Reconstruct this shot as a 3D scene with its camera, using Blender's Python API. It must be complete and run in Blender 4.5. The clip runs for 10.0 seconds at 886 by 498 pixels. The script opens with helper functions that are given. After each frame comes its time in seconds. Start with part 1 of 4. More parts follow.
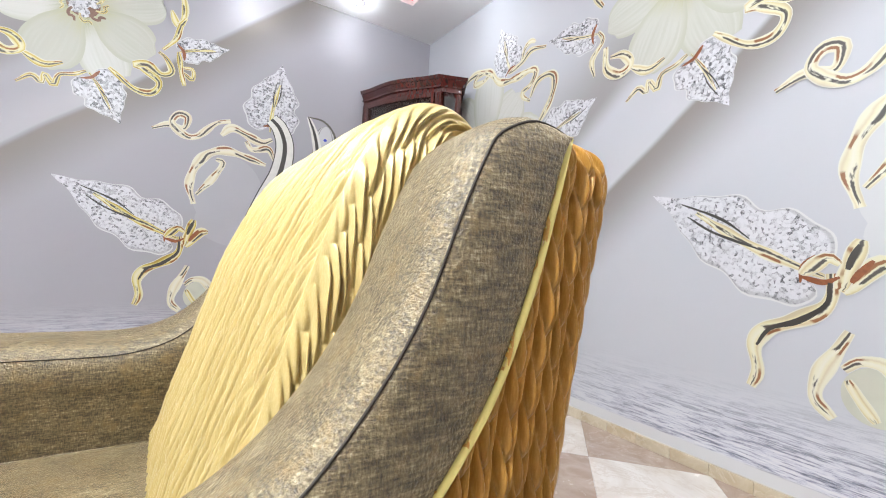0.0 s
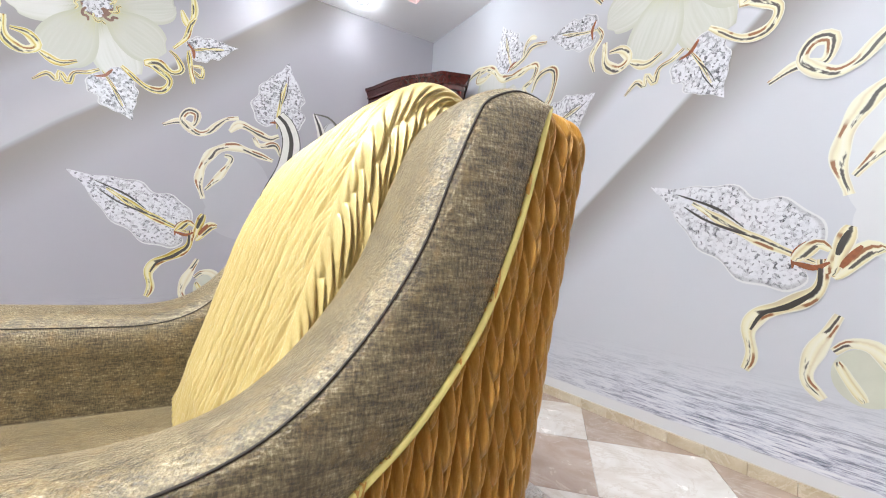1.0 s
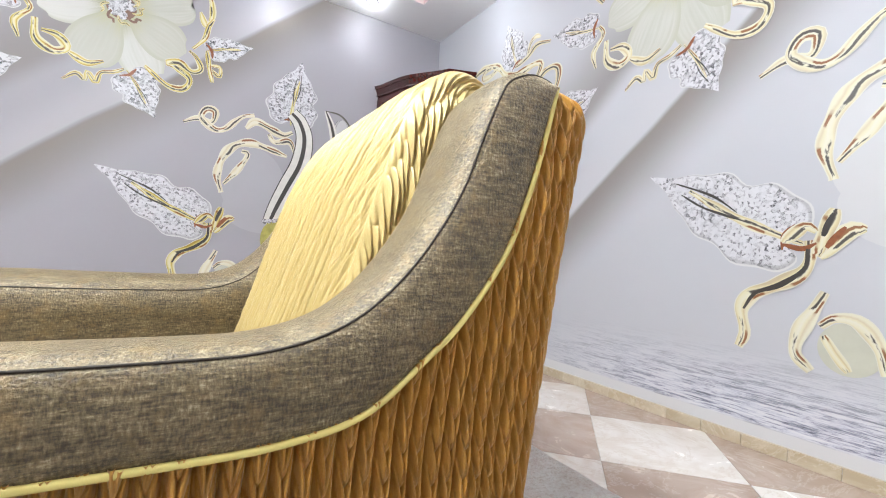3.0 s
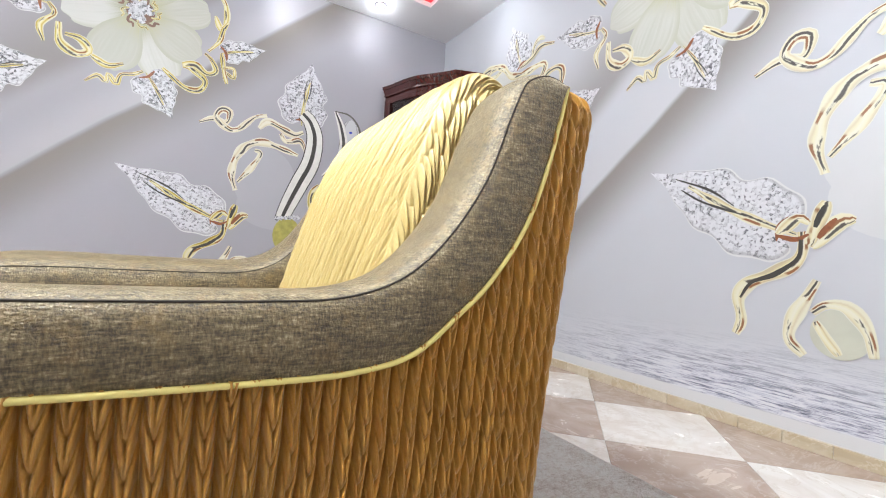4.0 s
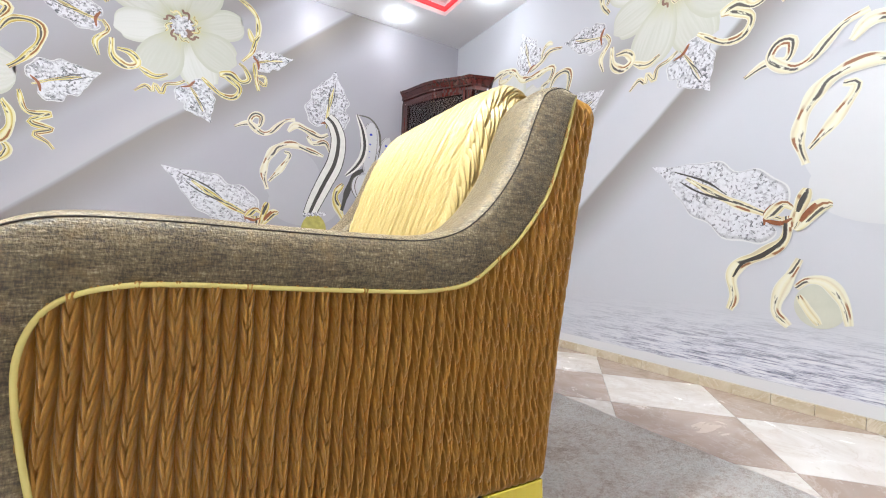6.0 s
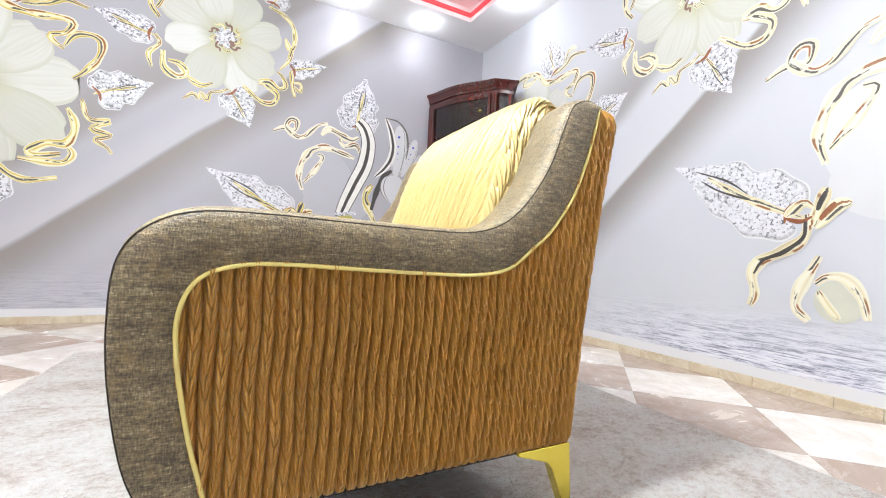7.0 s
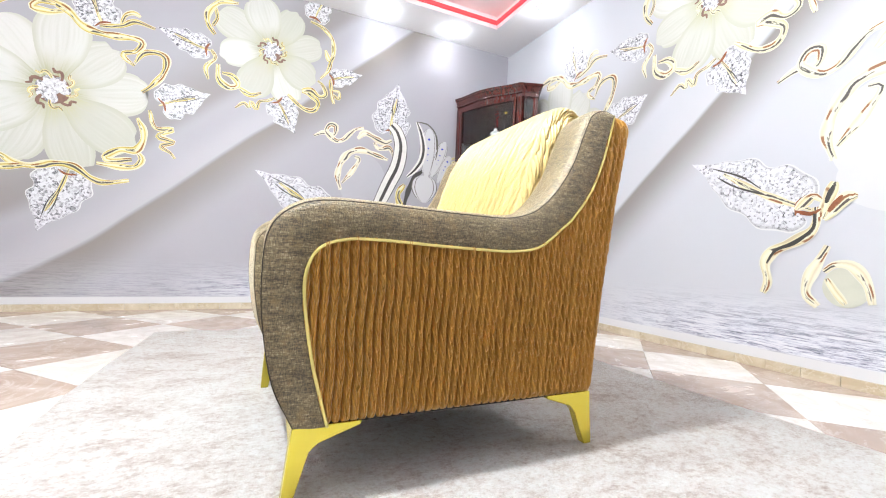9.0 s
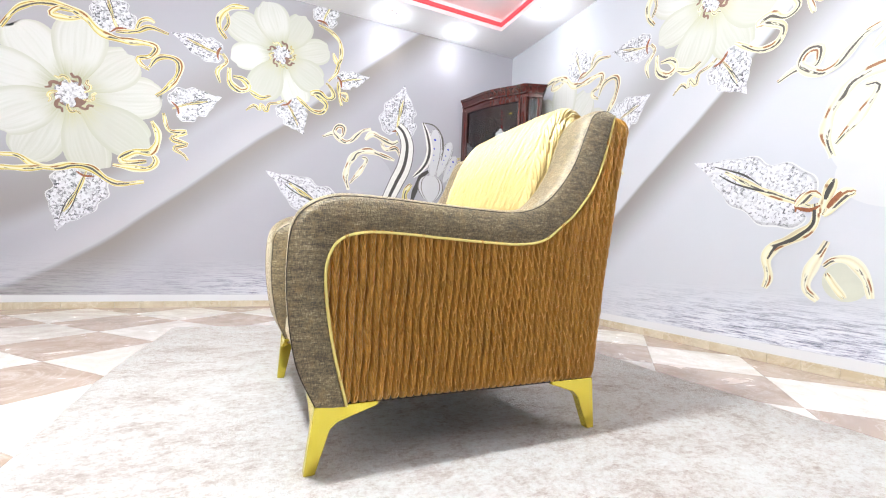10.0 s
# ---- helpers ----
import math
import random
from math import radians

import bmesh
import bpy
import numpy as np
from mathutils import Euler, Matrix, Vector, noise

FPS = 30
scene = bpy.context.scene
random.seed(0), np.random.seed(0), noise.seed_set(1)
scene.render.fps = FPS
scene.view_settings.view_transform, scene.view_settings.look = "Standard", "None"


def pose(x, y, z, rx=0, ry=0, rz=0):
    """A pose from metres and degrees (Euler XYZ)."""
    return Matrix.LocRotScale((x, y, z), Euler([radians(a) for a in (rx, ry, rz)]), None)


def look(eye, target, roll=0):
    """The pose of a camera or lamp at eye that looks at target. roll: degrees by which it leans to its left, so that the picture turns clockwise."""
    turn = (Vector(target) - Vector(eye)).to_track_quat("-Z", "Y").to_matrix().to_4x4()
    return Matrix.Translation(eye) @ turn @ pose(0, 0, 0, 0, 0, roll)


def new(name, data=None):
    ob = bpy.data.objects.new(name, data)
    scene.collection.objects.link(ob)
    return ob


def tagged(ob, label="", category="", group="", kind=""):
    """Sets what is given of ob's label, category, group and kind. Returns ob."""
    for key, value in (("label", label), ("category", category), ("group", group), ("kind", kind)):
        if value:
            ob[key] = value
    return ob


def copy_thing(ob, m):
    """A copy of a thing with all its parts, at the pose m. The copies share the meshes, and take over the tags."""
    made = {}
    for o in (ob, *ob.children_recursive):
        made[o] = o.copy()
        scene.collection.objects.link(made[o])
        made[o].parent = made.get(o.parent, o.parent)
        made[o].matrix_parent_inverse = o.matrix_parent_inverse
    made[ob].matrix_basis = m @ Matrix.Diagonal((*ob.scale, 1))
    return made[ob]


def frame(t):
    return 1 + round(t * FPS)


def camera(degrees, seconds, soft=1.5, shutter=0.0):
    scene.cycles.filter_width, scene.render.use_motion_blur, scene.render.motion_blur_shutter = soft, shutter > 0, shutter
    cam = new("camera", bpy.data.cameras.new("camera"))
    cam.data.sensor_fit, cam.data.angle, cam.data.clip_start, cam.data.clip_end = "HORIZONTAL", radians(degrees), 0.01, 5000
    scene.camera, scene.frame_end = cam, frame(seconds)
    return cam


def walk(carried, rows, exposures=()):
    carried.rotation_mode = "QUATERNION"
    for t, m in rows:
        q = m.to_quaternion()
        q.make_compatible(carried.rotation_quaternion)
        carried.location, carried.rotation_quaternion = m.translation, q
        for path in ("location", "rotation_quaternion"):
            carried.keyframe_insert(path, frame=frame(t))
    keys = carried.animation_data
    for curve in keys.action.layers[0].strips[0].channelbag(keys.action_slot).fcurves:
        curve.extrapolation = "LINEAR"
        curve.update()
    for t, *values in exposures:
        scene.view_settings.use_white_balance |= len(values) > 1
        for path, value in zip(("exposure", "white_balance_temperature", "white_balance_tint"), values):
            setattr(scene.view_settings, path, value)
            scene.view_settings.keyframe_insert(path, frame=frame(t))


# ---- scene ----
cam = camera(91.5, 10.0, soft=1.1)
PATH = [
    (0, (-0.032, 0.061, 0.789), (1.07, 1.73, 0.812), 3.4),
    (0.5, (-0.039, 0.039, 0.772), (1.052, 1.715, 0.793), 3.4),
    (1, (-0.055, 0.01, 0.746), (1.031, 1.69, 0.767), 3.3),
    (1.5, (-0.074, -0.009, 0.73), (1.01, 1.672, 0.749), 3.2),
    (2, (-0.095, -0.03, 0.71), (0.984, 1.653, 0.73), 3.2),
    (2.5, (-0.114, -0.047, 0.699), (0.963, 1.639, 0.718), 3.2),
    (4, (-0.217, -0.124, 0.647), (0.849, 1.569, 0.668), 3.0),
    (4.5, (-0.261, -0.159, 0.63), (0.8, 1.535, 0.651), 3.1),
    (5, (-0.309, -0.203, 0.6), (0.749, 1.495, 0.623), 3.0),
    (5.5, (-0.347, -0.24, 0.587), (0.707, 1.46, 0.611), 2.8),
    (6.8, (-0.468, -0.348, 0.558), (0.504, 1.399, 0.582), 2.5),
    (7, (-0.49, -0.366, 0.555), (0.464, 1.392, 0.577), 2.7),
    (7.5, (-0.534, -0.406, 0.544), (0.38, 1.373, 0.564), 2.8),
    (8, (-0.582, -0.458, 0.531), (0.306, 1.334, 0.55), 2.7),
    (8.5, (-0.613, -0.498, 0.52), (0.261, 1.301, 0.537), 2.7),
    (9, (-0.64, -0.537, 0.508), (0.222, 1.267, 0.526), 2.6),
    (9.5, (-0.658, -0.565, 0.499), (0.195, 1.244, 0.519), 2.5),
    (10, (-0.677, -0.588, 0.489), (0.165, 1.226, 0.509), 2.4),
]
walk(cam, [(t, look(eye, target, roll)) for t, eye, target, roll in PATH],
     exposures=[(0.0, -0.38), (5.5, -0.39), (7.5, -0.01), (10.0, 0.03)])

# ---------- light ----------
world = bpy.data.worlds.new("world")
scene.world = world
world.use_nodes = True
wn = world.node_tree.nodes
sky = wn.new("ShaderNodeTexSky")
sky.sky_type, sky.sun_disc, sky.sun_elevation, sky.sun_rotation = "NISHITA", False, radians(35), radians(200)
wn["Background"].inputs[1].default_value = 0.1
world.node_tree.links.new(sky.outputs[0], wn["Background"].inputs[0])

# room: the mural walls stand at y = YN and x = XE
XW, XE, YS, YN, ZC = -3.3, 1.787, -2.6, 3.195, 2.54
SPOT_W, GLOW_W, CUSHION_FILL_W, GLOBE = 3.8, 1.7, 115.0, 830.0


def lamp(name, kind, m, power, color=(1, 1, 1), **kw):
    data = bpy.data.lights.new(name, kind)
    data.energy, data.color = power, color
    if kind == "AREA":
        data.shape, data.size, data.size_y = "RECTANGLE", kw["size"], kw["size_y"]
    if kind == "SPOT":
        data.spot_size, data.spot_blend, data.shadow_soft_size = radians(kw["angle"]), kw["blend"], kw["soft"]
    ob = new(name, data)
    ob.matrix_world = m
    return ob


# The last three are unseen, added to fill the chair's side and the rug.
DOWNLIGHTS = [(1.06, 2.99), (0.4, 2.99), (1.5, 2.3), (1.5, 0.9), (1.5, -0.6), (1.5, -1.6)]
for x, y in DOWNLIGHTS:
    dim = (6.5 if y < 0.5 else 1.6) if x > 1.3 else 1.15
    lamp("downlight_beam", "SPOT", pose(x, y, ZC - 0.03), SPOT_W * dim, (0.86, 0.93, 1.0), angle=125, blend=0.6, soft=0.035)
    # extra point lamp, added so that the ceiling round each downlight glows
    lamp("downlight_glow", "POINT", pose(x, y, ZC - 0.07), GLOW_W * dim, (0.86, 0.93, 1.0))
# Made-up spot beam that brightens the back cushion.
lamp("cushion_fill_beam", "SPOT", look((-1.25, 0.78, ZC - 0.06), (0.14, 0.6, 0.78)), CUSHION_FILL_W, (0.85, 0.95, 1.0), angle=27, blend=0.7, soft=0.04)


# ---------- materials ----------
class Net:
    """A small helper round a material's node tree."""

    def __init__(self, name, rough=0.6, metal=0.0, sheen=0.0, spec=0.5):
        self.mat = bpy.data.materials.new(name)
        self.mat.use_nodes = True
        self.t = self.mat.node_tree
        self.b = self.t.nodes["Principled BSDF"]
        self.b.inputs["Roughness"].default_value = rough
        self.b.inputs["Metallic"].default_value = metal
        self.b.inputs["Sheen Weight"].default_value = sheen
        self.b.inputs["Specular IOR Level"].default_value = spec

    def put(self, socket, value):
        if isinstance(value, (int, float)):
            socket.default_value = value
        elif isinstance(value, tuple):
            socket.default_value = value if len(value) == len(socket.default_value) else (*value, 1)
        else:
            self.t.links.new(value, socket)

    def coord(self, kind="Object", scale=(1, 1, 1), shift=(0, 0, 0), turn=(0, 0, 0)):
        n = self.t.nodes.new("ShaderNodeTexCoord")
        m = self.t.nodes.new("ShaderNodeMapping")
        m.inputs["Scale"].default_value, m.inputs["Location"].default_value, m.inputs["Rotation"].default_value = scale, shift, turn
        self.t.links.new(n.outputs[kind], m.inputs["Vector"])
        return m.outputs[0]

    def noise(self, vec, scale, detail=3.0, rough=0.55, distort=0.0):
        n = self.t.nodes.new("ShaderNodeTexNoise")
        self.put(n.inputs["Vector"], vec)
        n.inputs["Scale"].default_value, n.inputs["Detail"].default_value = scale, detail
        n.inputs["Roughness"].default_value, n.inputs["Distortion"].default_value = rough, distort
        return n.outputs[0]

    def voronoi(self, vec, scale, feature="F1", out="Distance"):
        n = self.t.nodes.new("ShaderNodeTexVoronoi")
        n.feature = feature
        self.put(n.inputs["Vector"], vec)
        n.inputs["Scale"].default_value = scale
        return n.outputs[out]

    def math(self, op, a, b=0.0, clamp=False):
        n = self.t.nodes.new("ShaderNodeMath")
        n.operation, n.use_clamp = op, clamp
        self.put(n.inputs[0], a), self.put(n.inputs[1], b)
        return n.outputs[0]

    def step(self, v, lo, hi, a=0.0, b=1.0):
        n = self.t.nodes.new("ShaderNodeMapRange")
        n.interpolation_type = "SMOOTHSTEP"
        self.put(n.inputs[0], v)
        for i, x in enumerate((lo, hi, a, b)):
            n.inputs[i + 1].default_value = x
        return n.outputs[0]

    def mix(self, f, a, b, mode="MIX"):
        n = self.t.nodes.new("ShaderNodeMix")
        n.data_type, n.blend_type = "RGBA", mode
        self.put(n.inputs[0], f), self.put(n.inputs[6], a), self.put(n.inputs[7], b)
        return n.outputs[2]

    def ramp(self, v, *stops):
        n = self.t.nodes.new("ShaderNodeValToRGB")
        el = n.color_ramp.elements
        while len(el) < len(stops):
            el.new(0.5)
        for e, (p, c) in zip(el, stops):
            e.position, e.color = p, (*c, 1)
        self.put(n.inputs[0], v)
        return n.outputs[0]

    def xyz(self, vec):
        n = self.t.nodes.new("ShaderNodeSeparateXYZ")
        self.put(n.inputs[0], vec)
        return n.outputs

    def random(self):
        return self.t.nodes.new("ShaderNodeObjectInfo").outputs["Random"]

    def bump(self, h, strength, distance):
        n = self.t.nodes.new("ShaderNodeBump")
        n.inputs["Strength"].default_value, n.inputs["Distance"].default_value = strength, distance
        self.put(n.inputs["Height"], h)
        self.t.links.new(n.outputs[0], self.b.inputs["Normal"])

    def color(self, c):
        self.put(self.b.inputs["Base Color"], c)

    def rough(self, v):
        self.put(self.b.inputs["Roughness"], v)


def plain(name, color, rough=0.6, metal=0.0, spec=0.5, vary=0.06, scale=9.0):
    n = Net(name, rough, metal, 0, spec)
    f = n.noise(n.coord(), scale, 4)
    n.color(n.mix(f, tuple(c * (1 - vary) for c in color), tuple(min(1, c * (1 + vary)) for c in color)))
    return n.mat


def glow(name, color, strength):
    n = Net(name)
    n.color(color)
    n.put(n.b.inputs["Emission Color"], color)
    n.b.inputs["Emission Strength"].default_value = strength
    return n.mat


def mural_paper(name, east):
    """Printed wallpaper: pale lilac grey, a soft brown fold running up to the right, ripples of water at the foot."""
    n = Net(name, 0.5, 0, 0, 0.3)
    co = n.coord()
    x, y, z = n.xyz(co)
    u = n.math("ADD", n.math("MULTIPLY", y, -1.0), 0.61) if east else x
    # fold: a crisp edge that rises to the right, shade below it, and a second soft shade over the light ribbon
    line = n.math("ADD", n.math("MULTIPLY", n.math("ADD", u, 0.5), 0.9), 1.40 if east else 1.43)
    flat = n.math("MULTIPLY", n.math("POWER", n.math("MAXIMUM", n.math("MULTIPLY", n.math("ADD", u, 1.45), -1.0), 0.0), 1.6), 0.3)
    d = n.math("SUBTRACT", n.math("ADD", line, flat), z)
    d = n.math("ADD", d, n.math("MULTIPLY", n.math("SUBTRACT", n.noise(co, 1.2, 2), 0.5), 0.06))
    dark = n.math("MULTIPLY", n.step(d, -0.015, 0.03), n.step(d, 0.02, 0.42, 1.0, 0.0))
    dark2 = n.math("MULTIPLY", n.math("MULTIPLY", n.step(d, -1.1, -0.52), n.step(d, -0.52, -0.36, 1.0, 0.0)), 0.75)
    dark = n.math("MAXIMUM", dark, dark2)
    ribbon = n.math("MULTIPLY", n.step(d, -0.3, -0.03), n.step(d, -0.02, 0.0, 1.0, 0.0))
    # One paper in two tones: wall brightness is painted in, east lighter than north.
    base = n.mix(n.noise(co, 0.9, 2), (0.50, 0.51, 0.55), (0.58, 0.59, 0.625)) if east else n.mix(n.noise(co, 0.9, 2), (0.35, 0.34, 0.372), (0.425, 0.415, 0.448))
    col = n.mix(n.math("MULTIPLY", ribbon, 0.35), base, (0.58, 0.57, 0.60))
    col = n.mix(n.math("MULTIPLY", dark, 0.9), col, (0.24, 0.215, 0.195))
    # water
    s = n.coord(scale=(1, 1, 17))
    rip = n.noise(s, 6.5, 5, 0.75, 0.5)
    fine = n.noise(s, 24, 5, 0.8, 0.4)
    strength = n.math("MULTIPLY", n.step(z, 0.1, 0.42, 1.0, 0.0), n.step(u, -1.3, -0.1, 0.25, 1.0))
    wat = n.ramp(n.math("ADD", n.math("MULTIPLY", rip, 0.6), n.math("MULTIPLY", fine, 0.4)),
                 (0.41, (0.07, 0.08, 0.12)), (0.465, (0.33, 0.34, 0.45)), (0.505, (0.66, 0.67, 0.74)), (0.6, (0.80, 0.80, 0.82)))
    col = n.mix(n.math("MULTIPLY", strength, 0.9), col, wat)
    col = n.mix(n.step(z, 0.09, 0.1, 1.0, 0.0), col, (0.68, 0.68, 0.69))
    n.color(col)
    n.bump(n.noise(co, 260, 2), 0.06, 0.001)
    return n.mat


def gold_print(name, pale=0.0):
    n = Net(name, 0.4, 0, 0, 0.4)
    uv = n.coord("UV")
    a, v, _ = n.xyz(uv)
    wob = n.noise(n.coord("UV", scale=(5.5, 0.4, 1)), 1.0, 2, 0.5, 0.3)
    k = n.math("ADD", v, n.math("MULTIPLY", n.math("SUBTRACT", wob, 0.5), 0.9))
    c = n.ramp(k, (0.02, (0.40, 0.27, 0.05)), (0.16, (0.60, 0.49, 0.13)), (0.26, (0.70, 0.64, 0.33)), (0.5, (0.74, 0.71, 0.52)),
               (0.66, (0.68, 0.60, 0.24)), (0.76, (0.50, 0.35, 0.06)), (0.9, (0.70, 0.66, 0.40)))
    if pale:
        c = n.mix(pale, c, (0.78, 0.77, 0.70))
    red = n.math("MULTIPLY", n.step(n.math("ABSOLUTE", n.math("SUBTRACT", k, 0.74)), 0.07, 0.13, 1.0, 0.0),
                 n.step(n.noise(n.coord("UV", scale=(9, 0.3, 1), shift=(7.1, 0, 0)), 1.0, 2), 0.5, 0.56))
    c = n.mix(n.math("MULTIPLY", red, 0.9), c, (0.24, 0.075, 0.02))
    black = n.math("MULTIPLY", n.step(n.math("ABSOLUTE", n.math("SUBTRACT", k, 0.4)), 0.07, 0.17, 1.0, 0.0),
                   n.step(n.noise(n.coord("UV", scale=(8, 1.2, 1), shift=(3.3, 0, 0)), 1.0, 3), 0.455, 0.505))
    c = n.mix(n.math("MULTIPLY", black, 0.93), c, (0.035, 0.03, 0.03))
    edge = n.math("ABSOLUTE", n.math("SUBTRACT", v, 0.5))
    c = n.mix(n.step(edge, 0.42, 0.46), c, (0.70, 0.69, 0.60))
    n.color(c)
    return n.mat


def leaf_print(name, light):
    n = Net(name, 0.38, 0, 0, 0.4)
    co = n.coord()
    f = n.voronoi(co, 85, "F1", "Color")
    g = n.noise(co, 120, 4, 0.8, 1.6)
    h = n.math("ADD", n.math("MULTIPLY", n.xyz(f)[0], 0.32), n.math("MULTIPLY", g, 0.7))
    c = n.ramp(h, (0.34, (0.05, 0.05, 0.06)), (0.42 - 0.04 * light, (0.30, 0.30, 0.32)), (0.5 - 0.05 * light, (0.56, 0.56, 0.59)), (0.6, (0.68, 0.68, 0.71)))
    big = n.noise(co, 16, 2)
    c = n.mix(n.step(big, 0.4, 0.7, 0.0, 0.4), c, (0.64, 0.64, 0.67))
    v = n.xyz(n.coord("UV"))[1]
    edge = n.math("ABSOLUTE", n.math("SUBTRACT", v, 0.5))
    c = n.mix(n.step(edge, 0.44, 0.462, 0.0, 0.45), c, (0.28, 0.28, 0.29))
    c = n.mix(n.step(edge, 0.476, 0.486), c, (0.66, 0.66, 0.66))
    n.color(c)
    return n.mat


def petal_print(name):
    n = Net(name, 0.42, 0, 0, 0.35)
    u, v, _ = n.xyz(n.coord("UV"))
    st = n.noise(n.coord("UV", scale=(1.2, 14, 1)), 1.0, 3, 0.5, 0.3)
    wide = n.math("ADD", n.math("MULTIPLY", st, 0.6), n.math("MULTIPLY", n.random(), 0.4))
    c = n.mix(n.step(wide, 0.25, 0.75), (0.63, 0.63, 0.60), (0.50, 0.505, 0.44))
    inner = n.mix(n.random(), (0.20, 0.22, 0.03), (0.46, 0.45, 0.22))
    fade = n.math("ADD", u, n.math("MULTIPLY", n.math("SUBTRACT", st, 0.5), 0.5))
    c = n.mix(n.math("MULTIPLY", n.step(fade, 0.0, 0.5, 1.0, 0.0), 0.95), c, inner)
    edge = n.math("ABSOLUTE", n.math("SUBTRACT", v, 0.5))
    c = n.mix(n.step(edge, 0.34, 0.5, 0.0, 0.55), c, (0.44, 0.45, 0.34))
    n.color(c)
    return n.mat


def chenille(name):
    """Melange weave: grey, brown and ochre slubs, crushed pile with glossy thread tips."""
    n = Net(name, 0.45, 0, 0.9, 1.0)
    n.b.inputs["Sheen Roughness"].default_value = 0.3
    n.b.inputs["Sheen Tint"].default_value = (1, 0.88, 0.64, 1)
    n.b.inputs["Specular Tint"].default_value = (1, 0.96, 0.86, 1)
    co = n.coord()
    blot = n.noise(co, 24, 5, 0.7)
    warp = n.noise(n.coord(scale=(1, 1, 0.3)), 460, 2, 0.6)
    weft = n.noise(n.coord(scale=(0.2, 0.4, 1)), 460, 2, 0.6)
    slub = n.noise(n.coord(scale=(0.3, 0.6, 2.4)), 70, 4, 0.7)
    pebble = n.noise(co, 330, 3, 0.6)
    k = n.math("ADD", n.math("MULTIPLY", n.math("ADD", warp, weft), 0.3), n.math("ADD", n.math("MULTIPLY", slub, 0.25), n.math("MULTIPLY", blot, 0.15)))
    c = n.ramp(k, (0.38, (0.018, 0.011, 0.005)), (0.45, (0.062, 0.042, 0.017)), (0.5, (0.128, 0.092, 0.041)), (0.56, (0.22, 0.168, 0.085)), (0.65, (0.48, 0.42, 0.28)))
    c = n.mix(n.step(n.noise(co, 34, 5, 0.7), 0.5, 0.68, 0, 0.45), c, (0.25, 0.155, 0.045))
    n.color(c)
    n.rough(n.step(pebble, 0.35, 0.65, 0.62, 0.38))
    n.bump(n.math("ADD", n.math("MULTIPLY", k, 0.6), n.math("MULTIPLY", pebble, 0.6)), 0.65, 0.0045)
    return n.mat


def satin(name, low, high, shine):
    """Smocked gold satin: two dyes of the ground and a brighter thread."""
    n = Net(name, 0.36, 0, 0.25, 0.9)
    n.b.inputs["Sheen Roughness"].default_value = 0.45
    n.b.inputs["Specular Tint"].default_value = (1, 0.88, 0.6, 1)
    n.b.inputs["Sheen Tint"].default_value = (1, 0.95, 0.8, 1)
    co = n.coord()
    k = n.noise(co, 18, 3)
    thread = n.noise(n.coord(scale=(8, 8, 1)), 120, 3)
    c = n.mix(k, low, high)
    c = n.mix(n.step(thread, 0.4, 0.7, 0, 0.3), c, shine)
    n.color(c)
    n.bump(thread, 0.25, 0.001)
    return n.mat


def marble(name, a, b, vein):
    n = Net(name, 0.2, 0, 0, 0.5)
    co = n.coord()
    r = n.random()
    sh = n.t.nodes.new("ShaderNodeVectorMath")
    sh.operation = "ADD"
    n.put(sh.inputs[0], co), n.put(sh.inputs[1], n.math("MULTIPLY", r, 40.0))
    p = sh.outputs[0]
    m = n.noise(p, 3.5, 6, 0.62, 1.8)
    c = n.mix(n.step(m, 0.35, 0.65), a, b)
    w = n.noise(p, 2.2, 8, 0.7, 2.5)
    line = n.step(n.math("ABSOLUTE", n.math("SUBTRACT", w, 0.5)), 0.0, 0.025, 1.0, 0.0)
    c = n.mix(n.math("MULTIPLY", line, 0.55), c, vein)
    c = n.mix(n.math("MULTIPLY", r, 0.25), c, b)
    n.color(c)
    n.rough(n.step(m, 0.3, 0.7, 0.16, 0.28))
    return n.mat


def rug_pile(name):
    n = Net(name, 0.95, 0, 0.3, 0.1)
    co = n.coord()
    big = n.noise(n.coord(scale=(1, 1.4, 1)), 4.0, 7, 0.75, 0.6)
    mid = n.noise(n.coord(scale=(1, 1.6, 1)), 38, 6, 0.8)
    k = n.math("ADD", n.math("MULTIPLY", big, 0.5), n.math("MULTIPLY", mid, 0.5))
    c = n.ramp(k, (0.36, (0.44, 0.33, 0.265)), (0.43, (0.60, 0.50, 0.435)), (0.49, (0.77, 0.71, 0.655)), (0.57, (0.85, 0.825, 0.785)))
    c = n.mix(n.step(n.noise(co, 70, 4, 0.75), 0.36, 0.5, 0.42, 0.0), c, (0.52, 0.42, 0.34))
    c = n.mix(n.step(n.noise(co, 22, 4, 0.8), 0.52, 0.62, 0.0, 0.4), c, (0.84, 0.82, 0.78))
    n.color(c)
    n.bump(n.math("ADD", n.math("ADD", n.noise(co, 90, 4, 0.75), n.math("MULTIPLY", n.noise(co, 36, 3, 0.7), 0.8)), n.math("MULTIPLY", n.noise(co, 260, 2), 0.4)), 0.9, 0.03)
    return n.mat


def brass(name):
    """Lacquered yellow brass with soft cloudy polish marks."""
    n = Net(name, 0.25, 0.7, 0, 0.5)
    f = n.noise(n.coord(scale=(1, 1, 0.3)), 30, 4, 0.6, 0.4)
    n.color(n.mix(f, (0.84, 0.68, 0.06), (0.90, 0.77, 0.13)))
    return n.mat


